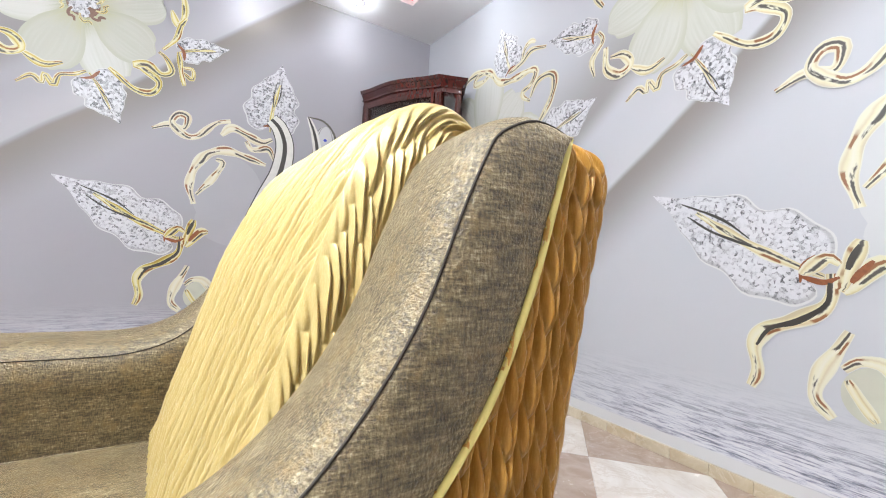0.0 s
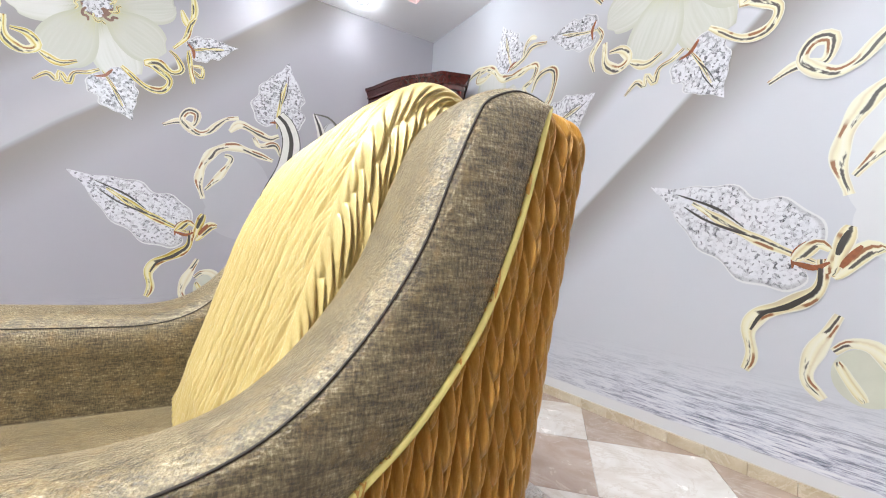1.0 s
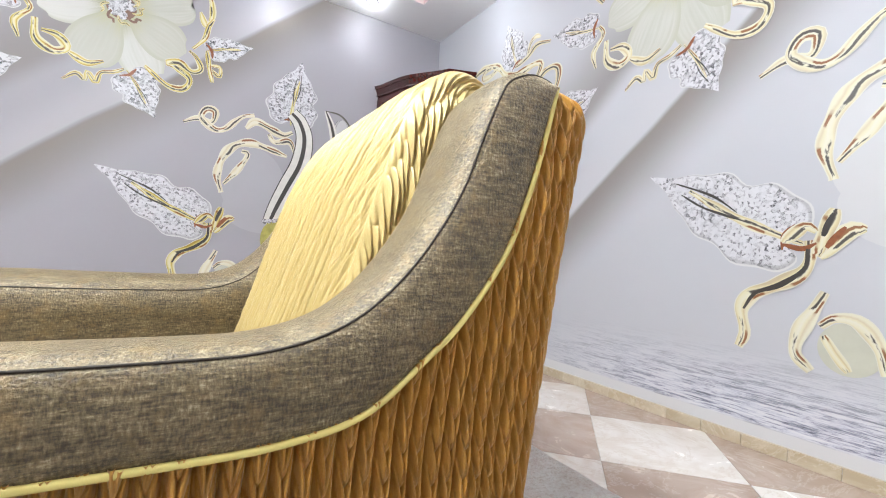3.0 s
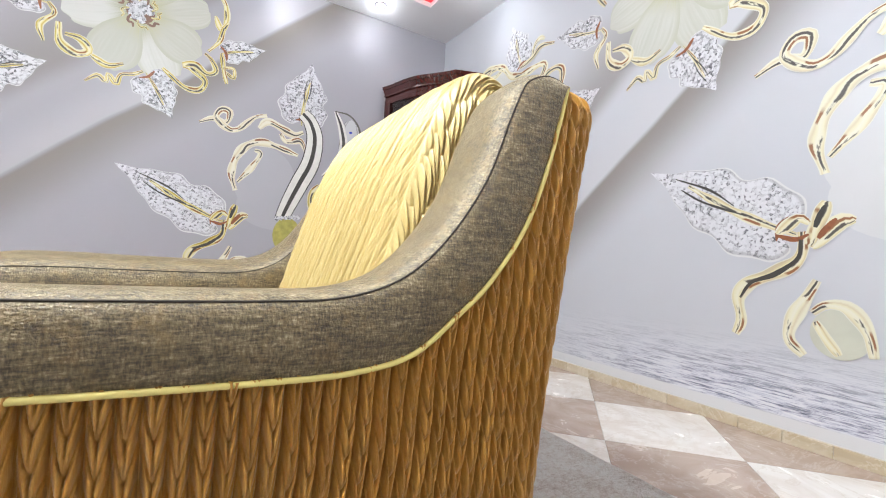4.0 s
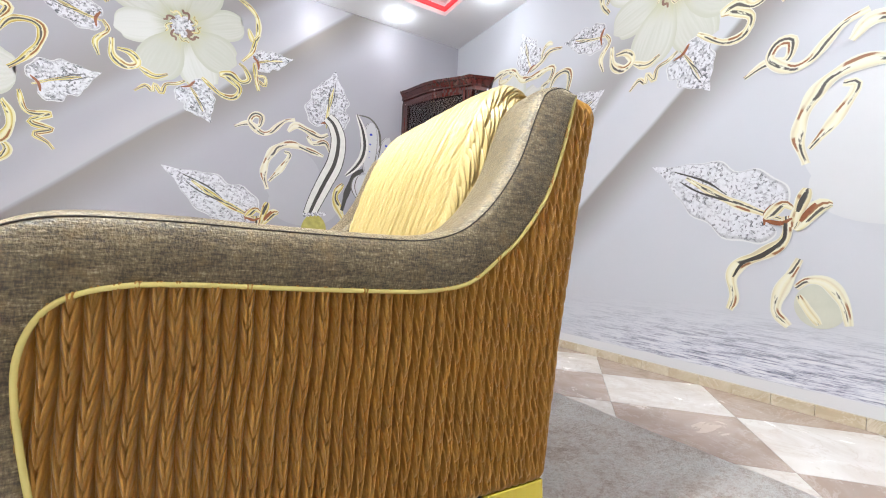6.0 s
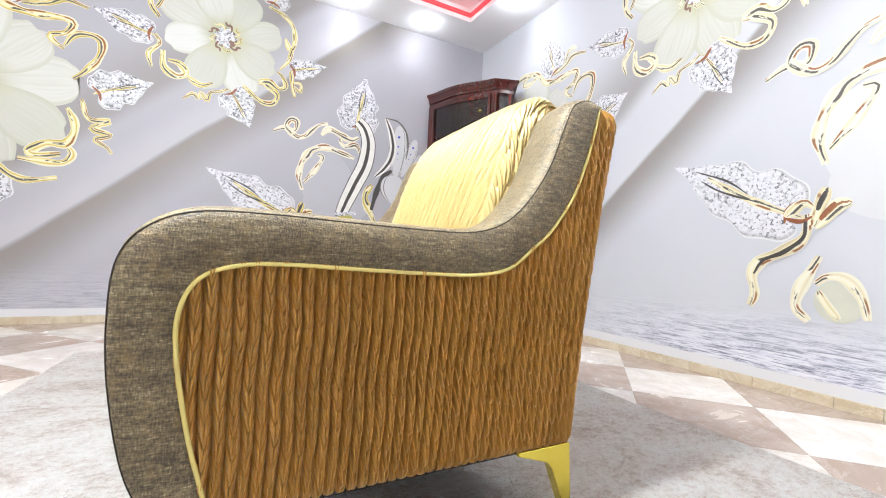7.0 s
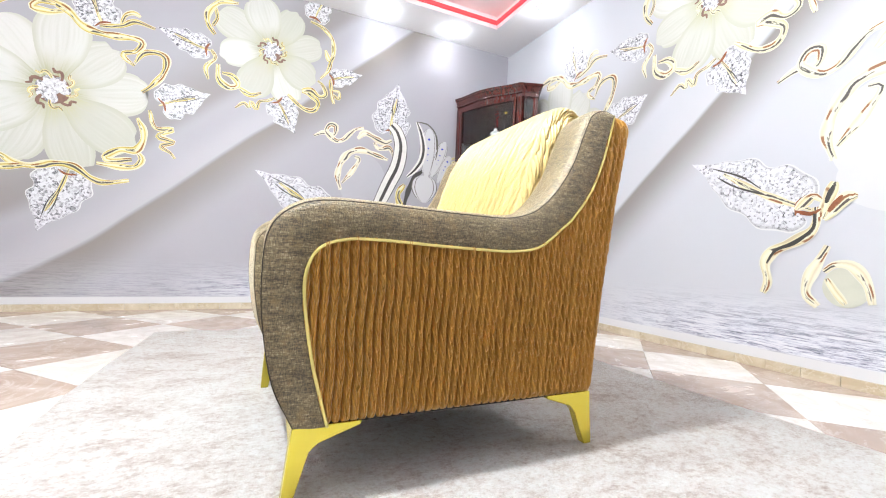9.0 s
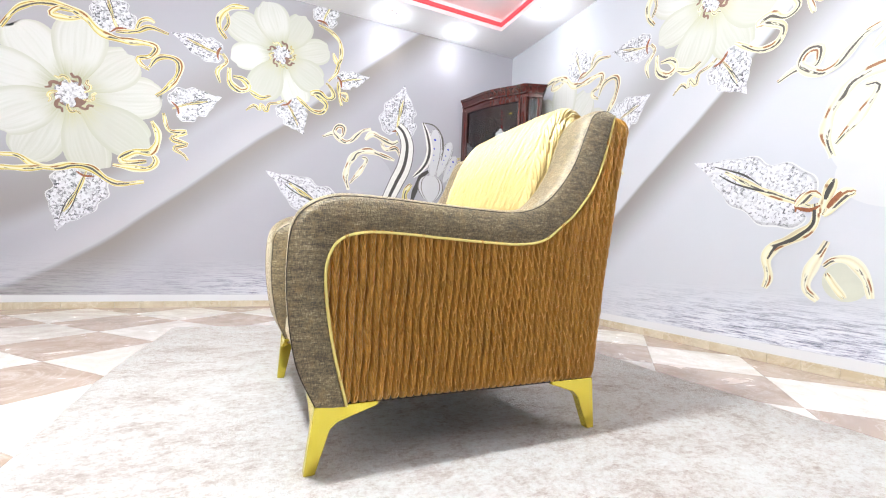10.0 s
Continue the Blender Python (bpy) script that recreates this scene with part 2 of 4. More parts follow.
def mahogany(name):
    n = Net(name, 0.16, 0, 0, 0.6)
    n.b.inputs["Coat Weight"].default_value = 0.6
    g = n.noise(n.coord(scale=(1, 1, 0.12)), 45, 5, 0.6, 0.6)
    n.color(n.mix(g, (0.026, 0.004, 0.003), (0.105, 0.014, 0.009)))
    n.bump(g, 0.08, 0.001)
    return n.mat


M_NORTH, M_EAST = mural_paper("mural_paper_dim_north", False), mural_paper("mural_paper_lit_east", True)
M_GOLD, M_GOLD_PALE = gold_print("printed_gold"), gold_print("printed_gold_pale", 0.55)
M_LEAF, M_LEAF_PALE = leaf_print("printed_crystal_leaf", 0.0), leaf_print("printed_crystal_leaf_pale", 1.0)
M_PETAL = petal_print("printed_petal")
M_GEM = leaf_print("printed_gem", 0.0)
M_KNOT = plain("printed_russet", (0.26, 0.085, 0.03), 0.4, vary=0.6, scale=60)
M_HEART = plain("printed_umber", (0.20, 0.11, 0.08), 0.4, vary=0.5, scale=40)
M_HALO = plain("printed_pale_body", (0.56, 0.56, 0.57), 0.4, vary=0.03)
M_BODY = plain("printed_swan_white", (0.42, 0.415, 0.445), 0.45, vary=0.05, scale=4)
# same swan print, painted brighter for the better lit east wall
M_BODY_LIT = plain("printed_swan_white_lit", (0.60, 0.605, 0.62), 0.45, vary=0.04, scale=4)
# printed gold paled to stand for the stronger light on the east wall
M_GOLD_LIT = gold_print("printed_gold_lit", 0.4)
M_BUD = plain("printed_pale_yellow", (0.56, 0.565, 0.47), 0.4, vary=0.12, scale=14)
M_INK = plain("printed_black_steel", (0.05, 0.045, 0.04), 0.4)
M_PEWTER = plain("printed_grey_outline", (0.13, 0.12, 0.10), 0.4, vary=0.7, scale=25)
M_OLIVE = plain("printed_olive_gold", (0.42, 0.38, 0.10), 0.4, vary=0.5, scale=30)
M_STEEL = plain("printed_silver", (0.72, 0.71, 0.66), 0.4, vary=0.15, scale=30)
M_BLUE = plain("printed_blue_gem", (0.03, 0.05, 0.45), 0.4)
M_CHENILLE = chenille("melange_chenille")
M_SATIN = satin("gold_smocked_satin", (0.345, 0.148, 0.016), (0.465, 0.228, 0.036), (0.64, 0.40, 0.11))
# The chair's satin again, with the strong light on the cushion in its colour.
M_CUSHION = satin("gold_satin_lit", (0.43, 0.31, 0.10), (0.53, 0.41, 0.165), (0.66, 0.565, 0.33))
M_SEAM = plain("dark_seam_cord", (0.03, 0.022, 0.015), 0.8)
M_PIPING = plain("pale_gold_piping", (0.80, 0.69, 0.24), 0.22, 0.2)
M_BRASS = brass("polished_yellow_brass")
M_UNDER = plain("black_underlining", (0.03, 0.03, 0.03), 0.9)
M_CREAM = marble("cream_marble", (0.66, 0.59, 0.52), (0.78, 0.74, 0.69), (0.55, 0.45, 0.36))
M_BROWN = marble("brown_marble", (0.37, 0.272, 0.212), (0.49, 0.39, 0.32), (0.62, 0.53, 0.45))
M_SKIRT = marble("skirting_marble", (0.52, 0.42, 0.28), (0.66, 0.58, 0.44), (0.75, 0.68, 0.55))
M_GROUT = plain("pale_grout", (0.6, 0.56, 0.5), 0.9)
M_RUG = rug_pile("cut_pile_rug")
M_WHITE = plain("white_ceiling_paint", (0.80, 0.79, 0.80), 0.7, vary=0.02, scale=3)
M_WALL = plain("pale_wall_paint", (0.72, 0.71, 0.72), 0.6, vary=0.03, scale=2)
M_BOUNCE_CUT = plain("bounce_cutting_grey", (0.12, 0.115, 0.11), 0.6, vary=0.08, scale=3)
M_WOOD = mahogany("mahogany")
M_RED = glow("red_led", (1.0, 0.05, 0.06), 0.9)
M_LAMP = glow("lamp_lens", (1.0, 0.98, 1.0), 40.0)
M_GLOBE = glow("main_light_globe", (0.9, 0.955, 1.0), GLOBE)
M_CHROME = plain("chrome", (0.8, 0.8, 0.8), 0.12, 1.0)
M_MIRROR = plain("smoked_mirror", (0.42, 0.43, 0.45), 0.06, 1.0, vary=0.03)
M_CHINA = plain("white_china", (0.62, 0.63, 0.63), 0.2)
M_TAG = plain("yellow_paper", (0.85, 0.72, 0.05), 0.6)
g = Net("clear_glass", 0.02, 0, 0, 0.5)
g.color((0.93, 0.96, 0.95))
g.b.inputs["Transmission Weight"].default_value = 1.0
g.b.inputs["IOR"].default_value = 1.45
M_GLASS = g.mat


# ---------- mesh helpers ----------
def mesh_object(name, verts, faces, mat, parent=None, smooth=False, label="", uvs=None):
    me = bpy.data.meshes.new(name)
    me.from_pydata([tuple(map(float, v)) for v in verts], [], [tuple(map(int, f)) for f in faces])
    if uvs is not None:
        layer = me.uv_layers.new(name="UVMap")
        idx = np.empty(len(me.loops), dtype=np.int32)
        me.loops.foreach_get("vertex_index", idx)
        layer.data.foreach_set("uv", np.asarray(uvs, dtype=np.float32)[idx].ravel())
    me.materials.append(mat)
    if smooth:
        me.shade_smooth()
    ob = new(name, me)
    if parent:
        ob.parent = parent
    if label:
        tagged(ob, label)
    return ob


def part(name, bm, mat, parent, label="", smooth=False):
    me = bpy.data.meshes.new(name)
    bm.to_mesh(me)
    bm.free()
    me.materials.append(mat)
    if smooth:
        me.shade_smooth()
    ob = new(name, me)
    ob.parent = parent
    if label:
        tagged(ob, label)
    return ob


def thing(name, label, category, group="", kind="", at=(0, 0, 0)):
    ob = new(name)
    ob.location = at
    return tagged(ob, label, category, group, kind)


def box(bm, x0, x1, y0, y1, z0, z1, bevel=0.0):
    r = bmesh.ops.create_cube(bm, size=1.0, matrix=Matrix.LocRotScale(((x0 + x1) / 2, (y0 + y1) / 2, (z0 + z1) / 2), None, (x1 - x0, y1 - y0, z1 - z0)))
    if bevel:
        edges = list({e for v in r["verts"] for e in v.link_edges})
        bmesh.ops.bevel(bm, geom=edges, offset=bevel, segments=2, affect="EDGES", profile=0.6)
    return bm


def spline(pts, n):
    """n points at even steps along a Catmull-Rom curve."""
    p = np.asarray(pts, float)
    p = np.vstack([2 * p[0] - p[1], p, 2 * p[-1] - p[-2]])
    out = []
    for i in range(1, len(p) - 2):
        for t in np.linspace(0, 1, 24, endpoint=False):
            a, b, c, d = p[i - 1:i + 3]
            out.append(0.5 * ((2 * b) + (c - a) * t + (2 * a - 5 * b + 4 * c - d) * t * t + (3 * b - a - 3 * c + d) * t ** 3))
    out.append(p[-2])
    out = np.array(out)
    s = np.concatenate([[0], np.cumsum(np.linalg.norm(np.diff(out, axis=0), axis=1))])
    q = np.linspace(0, s[-1], n)
    return np.stack([np.interp(q, s, out[:, k]) for k in range(out.shape[1])], 1)


def grid_faces(rows, cols, base=0):
    i, j = np.meshgrid(np.arange(rows - 1), np.arange(cols - 1), indexing="ij")
    a = base + i * cols + j
    return np.stack([a, a + 1, a + cols + 1, a + cols], -1).reshape(-1, 4)


def tube(name, pts, r, mat, parent, sides=8, label=""):
    """A round cord along points in space."""
    p = np.asarray(pts, float)
    t = np.gradient(p, axis=0)
    t /= np.linalg.norm(t, axis=1)[:, None] + 1e-9
    up = np.array([0, 1.0, 0])
    a = np.cross(t, up)
    a /= np.linalg.norm(a, axis=1)[:, None] + 1e-9
    b = np.cross(t, a)
    ang = np.linspace(0, 2 * np.pi, sides, endpoint=False)
    v = p[:, None] + r * (np.cos(ang)[None, :, None] * a[:, None] + np.sin(ang)[None, :, None] * b[:, None])
    n = len(p)
    f = [(i * sides + j, i * sides + (j + 1) % sides, (i + 1) * sides + (j + 1) % sides, (i + 1) * sides + j) for i in range(n - 1) for j in range(sides)]
    f += [tuple(range(sides))[::-1], tuple((n - 1) * sides + j for j in range(sides))]
    return mesh_object(name, v.reshape(-1, 3), f, mat, parent, True, label)


def lathe(name, profile, mat, parent=None, seg=24, at=(0, 0, 0), label=""):
    v, f = [], []
    for r, z in profile:
        v += [(at[0] + r * math.cos(2 * math.pi * k / seg), at[1] + r * math.sin(2 * math.pi * k / seg), at[2] + z) for k in range(seg)]
    for i in range(len(profile) - 1):
        f += [(i * seg + k, i * seg + (k + 1) % seg, (i + 1) * seg + (k + 1) % seg, (i + 1) * seg + k) for k in range(seg)]
    f += [tuple(range(seg))[::-1], tuple((len(profile) - 1) * seg + k for k in range(seg))]
    return mesh_object(name, v, f, mat, parent, True, label)


# ---------- the room ----------
def wall(name, x0, x1, y0, y1, mat, label):
    return tagged(part(name, box(bmesh.new(), x0, x1, y0, y1, 0, ZC + 0.2), mat, None), label, "wall", kind="structure")


T = 0.15
wall_north = wall("wall_north", XW, XE, YN, YN + T, M_NORTH, "wall papered with a glossy pale lilac printed mural, toned down as less lit")
wall_east = wall("wall_east", XE, XE + T, YS - T, YN + T, M_EAST, "wall papered with a glossy pale grey printed mural, toned up as more lit")
# Out of view; its dark grey is made up to keep the chair's side dim.
wall("wall_south", XW, XE, YS - T, YS, M_BOUNCE_CUT, "plain unseen wall, made dark grey to cut bounced light")
wall("wall_west", XW - T, XW, YS - T, YN + T, M_WALL, "plain pale painted wall")

# ceiling with a sunk tray
TX0, TX1, TY0, TY1, TZ = -2.6, 1.385, -1.9, 2.785, ZC + 0.11
bm = bmesh.new()
box(bm, XW, TX0, YS, YN, ZC, ZC + 0.25), box(bm, TX1, XE, YS, YN, ZC, ZC + 0.25)
box(bm, TX0, TX1, YS, TY0, ZC, ZC + 0.25), box(bm, TX0, TX1, TY1, YN, ZC, ZC + 0.25)
box(bm, TX0, TX1, TY0, TY1, TZ, ZC + 0.25)
tagged(part("ceiling", bm, M_WHITE, None), "white plaster ceiling with a sunk tray", "ceiling", kind="structure")
strip = thing("led_strip", "glowing red light strip round the ceiling tray", "led strip")
for q in ((TX1 - 0.02, TX1 - 0.003, TY0 + 0.02, TY1 - 0.02), (TX0 + 0.003, TX0 + 0.02, TY0 + 0.02, TY1 - 0.02),
          (TX0 + 0.003, TX1 - 0.003, TY1 - 0.02, TY1 - 0.003), (TX0 + 0.003, TX1 - 0.003, TY0 + 0.003, TY0 + 0.02)):
    part("strip_length", box(bmesh.new(), *q, ZC + 0.035, ZC + 0.065), M_RED, strip)

# floor
tagged(part("floor", box(bmesh.new(), XW - T, XE + T, YS - T, YN + T, -0.12, -0.003), M_GROUT, None), "polished marble tiles laid diagonally in cream and brown", "floor", kind="structure")
floor = bpy.data.objects["floor"]


def skirting(name, along_x, at, a, b, face):
    s = tagged(part(name, box(bmesh.new(), *((a, b, at, at + face * 0.004) if along_x and face > 0 else (a, b, at - 0.004, at) if along_x else (at - 0.004, at, a, b) if face < 0 else (at, at + 0.004, a, b)), 0, 0.048), M_GROUT, None),
               "low skirting of beige marble tiles", "skirting", kind="structure")
    x = a
    while x < b - 0.01:
        e = min(x + 0.15, b)
        lo, hi = (at - 0.012, at - 0.0041) if face < 0 else (at + 0.0041, at + 0.012)
        q = (x + 0.001, e - 0.001, lo, hi) if along_x else (lo, hi, x + 0.001, e - 0.001)
        part("skirting_tile", box(bmesh.new(), *q, 0.0, 0.046, 0.0015), M_SKIRT, s)
        x = e


skirting("baseboard_north", True, YN, XW + 0.013, XE - 0.013, -1)
skirting("baseboard_east", False, XE, YS + 0.013, YN - 0.013, -1)
skirting("baseboard_west", False, XW, YS + 0.013, YN - 0.013, 1)
skirting("baseboard_south", True, YS, XW + 0.013, XE - 0.013, 1)


def downlight(x, y):
    d = thing("downlight", "small round recessed ceiling spotlight, lit; three of the six added as fill", "spotlight", "ceiling spotlights", at=(x, y, ZC))
    lathe("trim_ring", [(0.034, 0.0), (0.034, -0.006), (0.046, -0.006), (0.05, -0.001), (0.05, 0.0)], M_CHROME, d)
    lathe("lens", [(0.001, -0.002), (0.033, -0.002), (0.033, 0.0), (0.001, 0.0)], M_LAMP, d)
    return d


first = downlight(*DOWNLIGHTS[0])
for x, y in DOWNLIGHTS[1:]:
    copy_thing(first, pose(x, y, ZC))
# unseen fixture, added to carry the cushion's fill beam
cushion_spot = thing("accent_spotlight", "unseen chrome ceiling spotlight, added to brighten the cushion", "spotlight", at=(-1.25, 0.78, TZ))
lathe("stem", [(0.012, -0.1), (0.012, 0.0)], M_CHROME, cushion_spot, 10)
lathe("rose", [(0.04, -0.012), (0.045, 0.0)], M_CHROME, cushion_spot)


# Unseen main light: direction from the chair's shadow, globe and cord made up.
pendant = thing("pendant_lamp", "unseen globe pendant lamp, added as the main light", "pendant lamp", at=(-0.9, 0.255, TZ))
lathe("canopy", [(0.005, -0.03), (0.05, -0.025), (0.055, 0.0), (0.005, 0.0)], M_CHROME, pendant)
lathe("cord", [(0.004, -0.5), (0.004, -0.03)], M_INK, pendant, 8)
lathe("globe", [(0.09 * math.sin(a) + 0.0005, -0.59 - 0.09 * math.cos(a)) for a in np.linspace(0, math.pi, 17)], M_GLOBE, pendant)


# ---------- the mural, printed on the two papered walls ----------
class Mural:
    def __init__(self, name, east):
        self.east, self.count = east, 0
        self.root = thing(name, "printed wall mural of white flowers, crystal leaves and golden tendrils", "mural", kind="structure")

    def place(self, pts, layer, climb=0.0):
        self.count += 1
        off = 0.001 + 0.00022 * layer + 0.000012 * self.count
        n = max(len(pts) // 2, 1)
        offs = [off + climb * (i % n) / n for i in range(len(pts))]
        if self.east:
            return [(XE - o, -(u - 0.61), v) for o, (u, v) in zip(offs, pts)]
        return [(u, YN - o, v) for o, (u, v) in zip(offs, pts)]

    def ribbon(self, name, a, b, uvs, mat, layer, parent, label="", climb=0.0):
        """A flat print between two edges given as lists of points."""
        n = len(a)
        f = [(i, i + 1, n + i + 1, n + i) for i in range(n - 1)]
        return mesh_object(name, self.place([*a, *b], layer, climb), f, mat, parent or self.root, False, label, uvs)

    def tendril(self, pts, w, mat=None, layer=5, name="tendril", taper=0.35, swell=0.16):
        w = w * 1.3
        # east tendrils take the light-washed copy of the gold
        if self.east and mat in (None, M_GOLD):
            mat = M_GOLD_LIT
        length = sum(math.dist(p, q) for p, q in zip(pts, pts[1:]))
        n = max(10, min(70, int(length / 0.014)))
        c = spline(pts, n)
        t = np.gradient(c, axis=0)
        t /= np.linalg.norm(t, axis=1)[:, None] + 1e-9
        nor = np.stack([-t[:, 1], t[:, 0]], 1)
        s = np.linspace(0, 1, n)
        half = 0.5 * w * (taper + (1 - taper) * np.sin(np.pi * np.clip(s, 0.02, 0.98)) ** 0.5)
        half = half * (1 + swell * np.sin(s * length * 38 + 2 * pts[0][0] * 10))
        a, b = c + nor * half[:, None], c - nor * half[:, None]
        off = 7 * pts[0][0] + 3 * pts[-1][1]
        uv = [(off + length * x, 1) for x in s] + [(off + length * x, 0) for x in s]
        return self.ribbon(name, a.tolist(), b.tolist(), uv, mat or M_GOLD, layer, None, climb=0.0002)

    def leaf(self, base, tip, width=0.62, mat=None, layer=3, skew=0.0):
        base, tip = np.array(base), np.array(tip)
        ax = tip - base
        side = np.array([-ax[1], ax[0]])
        up = spline([(-0.02, 0.0), (-0.14, 0.2), (-0.06, 0.4), (0.14, 0.5), (0.34, 0.44), (0.5, 0.4), (0.66, 0.27), (0.82, 0.11), (0.93, 0.045), (1.0, 0.0)], 44)
        lo = spline([(-0.02, 0.0), (-0.1, 0.22), (0.0, 0.42), (0.18, 0.46), (0.32, 0.37), (0.46, 0.4), (0.62, 0.3), (0.8, 0.13), (0.92, 0.05), (1.0, 0.0)], 44)
        rip = 1 + 0.05 * np.sin(np.linspace(0, 34, 44))
        a = base + up[:, :1] * ax + up[:, 1:] * rip[:, None] * side * (width + skew)
        b = base + lo[:, :1] * ax - lo[:, 1:] * rip[:, None] * side * (width - skew)
        s = np.linspace(0, 1, 44)
        m = base + (-0.02 + 1.02 * s)[:, None] * ax
        v = [*a.tolist(), *m.tolist(), *b.tolist()]
        uv = [(x, 1) for x in s] + [(x, 0.5) for x in s] + [(x, 0) for x in s]
        f = [(i, i + 1, 44 + i + 1, 44 + i) for i in range(43)] + [(44 + i, 44 + i + 1, 88 + i + 1, 88 + i) for i in range(43)]
        ob = mesh_object("leaf", self.place(v, layer), f, mat or M_LEAF, self.root, False, "", uv)
        stem = [tuple(base - 0.12 * ax), tuple(base + 0.2 * ax + 0.02 * side), tuple(base + 0.5 * ax), tuple(base + 0.66 * ax - 0.02 * side)]
        ln = float(np.linalg.norm(ax))
        w = 0.05 * ln
        k = min(0.05, 0.2 * ln) / ln
        self.tendril([tuple(base - k * side - 0.3 * k * ax), tuple(base - 0.1 * k * ax), tuple(base + k * side - 0.5 * k * ax)], 0.013, M_KNOT, layer + 2.5, "leaf_knot", 0.1)
        self.tendril(stem, w, layer=layer + 1.5, name="leaf_stem", taper=0.2)
        for q, k0, k1 in ((0.045, 0.2, 0.7), (-0.05, 0.3, 0.78)):
            self.tendril([tuple(base + k0 * ax + 0.3 * q * side), tuple(base + 0.5 * ax + q * side), tuple(base + k1 * ax + 0.6 * q * side)], 0.013 * ln, M_INK, layer + 2, "leaf_vein", 0.1)
        return ob

    def petal(self, centre, angle, length, width, layer, flower):
        n = 26
        s = np.linspace(0, 1, n)
        prof = spline([(0.0, 0.06), (0.2, 0.2), (0.45, 0.42), (0.7, 0.5), (0.88, 0.42), (0.97, 0.24), (1.0, 0.0)], n)
        wob = 1 + 0.05 * np.sin(angle * 5 + s * 9)
        end = 1 + 0.03 * np.sin(angle * 3 + s * 24) * (s > 0.75)
        d, e = np.array([math.cos(angle), math.sin(angle)]), np.array([-math.sin(angle), math.cos(angle)])
        c = np.array(centre)
        a = c + (prof[:, 0] * end * length)[:, None] * d + (prof[:, 1] * wob * width)[:, None] * e
        b = c + (prof[:, 0] * length)[:, None] * d - (prof[:, 1] * width)[:, None] * e
        return self.ribbon("petal", a.tolist(), b.tolist(), [(x, 1) for x in prof[:, 0]] + [(x, 0) for x in prof[:, 0]], M_PETAL, layer, flower)

    def disc(self, centre, r, mat, layer, parent, name, k=18, squash=1.0):
        pts = [(centre[0] + r * math.cos(2 * math.pi * i / k), centre[1] + squash * r * math.sin(2 * math.pi * i / k)) for i in range(k)]
        return mesh_object(name, self.place(pts, layer), [tuple(range(k))], mat, parent or self.root, False, "", [(0.5, 0.5)] * k)

    def flower(self, centre, r, turn, count=8):
        fl = self.disc(centre, 0.18 * r, M_HEART, 7, None, "flower")
        rnd = random.Random(int(turn * 100))
        for i in range(count):
            ang = turn + 2 * math.pi * i / count + rnd.uniform(-0.08, 0.08)
            self.petal(centre, ang, r * rnd.uniform(0.9, 1.06), r * rnd.uniform(0.52, 0.64), 2 + (i * 3 % count) * 0.5, fl)
        for i in range(7):
            a = 2 * math.pi * i / 7 + turn
            q = 0.0 if i == 6 else 0.115 * r
            self.disc((centre[0] + q * math.cos(a), centre[1] + q * math.sin(a)), 0.068 * r, M_GEM, 9 + 0.2 * i, fl, "gem", 12)
        for i in range(9):
            a = 2 * math.pi * i / 9 + 0.3
            p = [(centre[0] + k * r * math.cos(a + j), centre[1] + k * r * math.sin(a + j)) for k, j in ((0.14, 0), (0.2, 0.12), (0.24, 0.3), (0.22, 0.5), (0.27, 0.62))]
            self.tendril(p, 0.032 * r, M_HEART if i % 2 else M_GOLD, 11, "stamen")
        return fl

    def wing(self, base, tip, w):
        ax = np.array(tip) - np.array(base)
        side = np.array([-ax[1], ax[0]]) / np.linalg.norm(ax)
        c0 = np.array(base)
        n = 20
        pr = spline([(0, 0.1), (0.2, 0.34), (0.5, 0.5), (0.8, 0.44), (0.95, 0.25), (1.0, 0.0)], n)
        for k, (mat, g) in enumerate(((M_PEWTER, 1.0), (M_HALO, 0.93), (M_PEWTER, 0.76), (M_HALO, 0.7))):
            a = c0 + pr[:, :1] * ax + pr[:, 1:] * side * w * g
            b = c0 + pr[:, :1] * ax - pr[:, 1:] * side * w * g
            self.ribbon("wing" if k == 0 else "wing_lining", a.tolist(), b.tolist(), [(0.5, 0.5)] * (2 * n), mat, 6 + k * 0.8, None)
        for q, r in () if w > 0.2 else ((0.78, 0.013), (0.6, 0.009), (0.47, 0.007), (0.36, 0.005)):
            p = c0 + q * ax
            self.disc(tuple(p), r * (0.5 + 3 * w), M_BLUE, 9, None, "blue_gem", 10, 0.8)


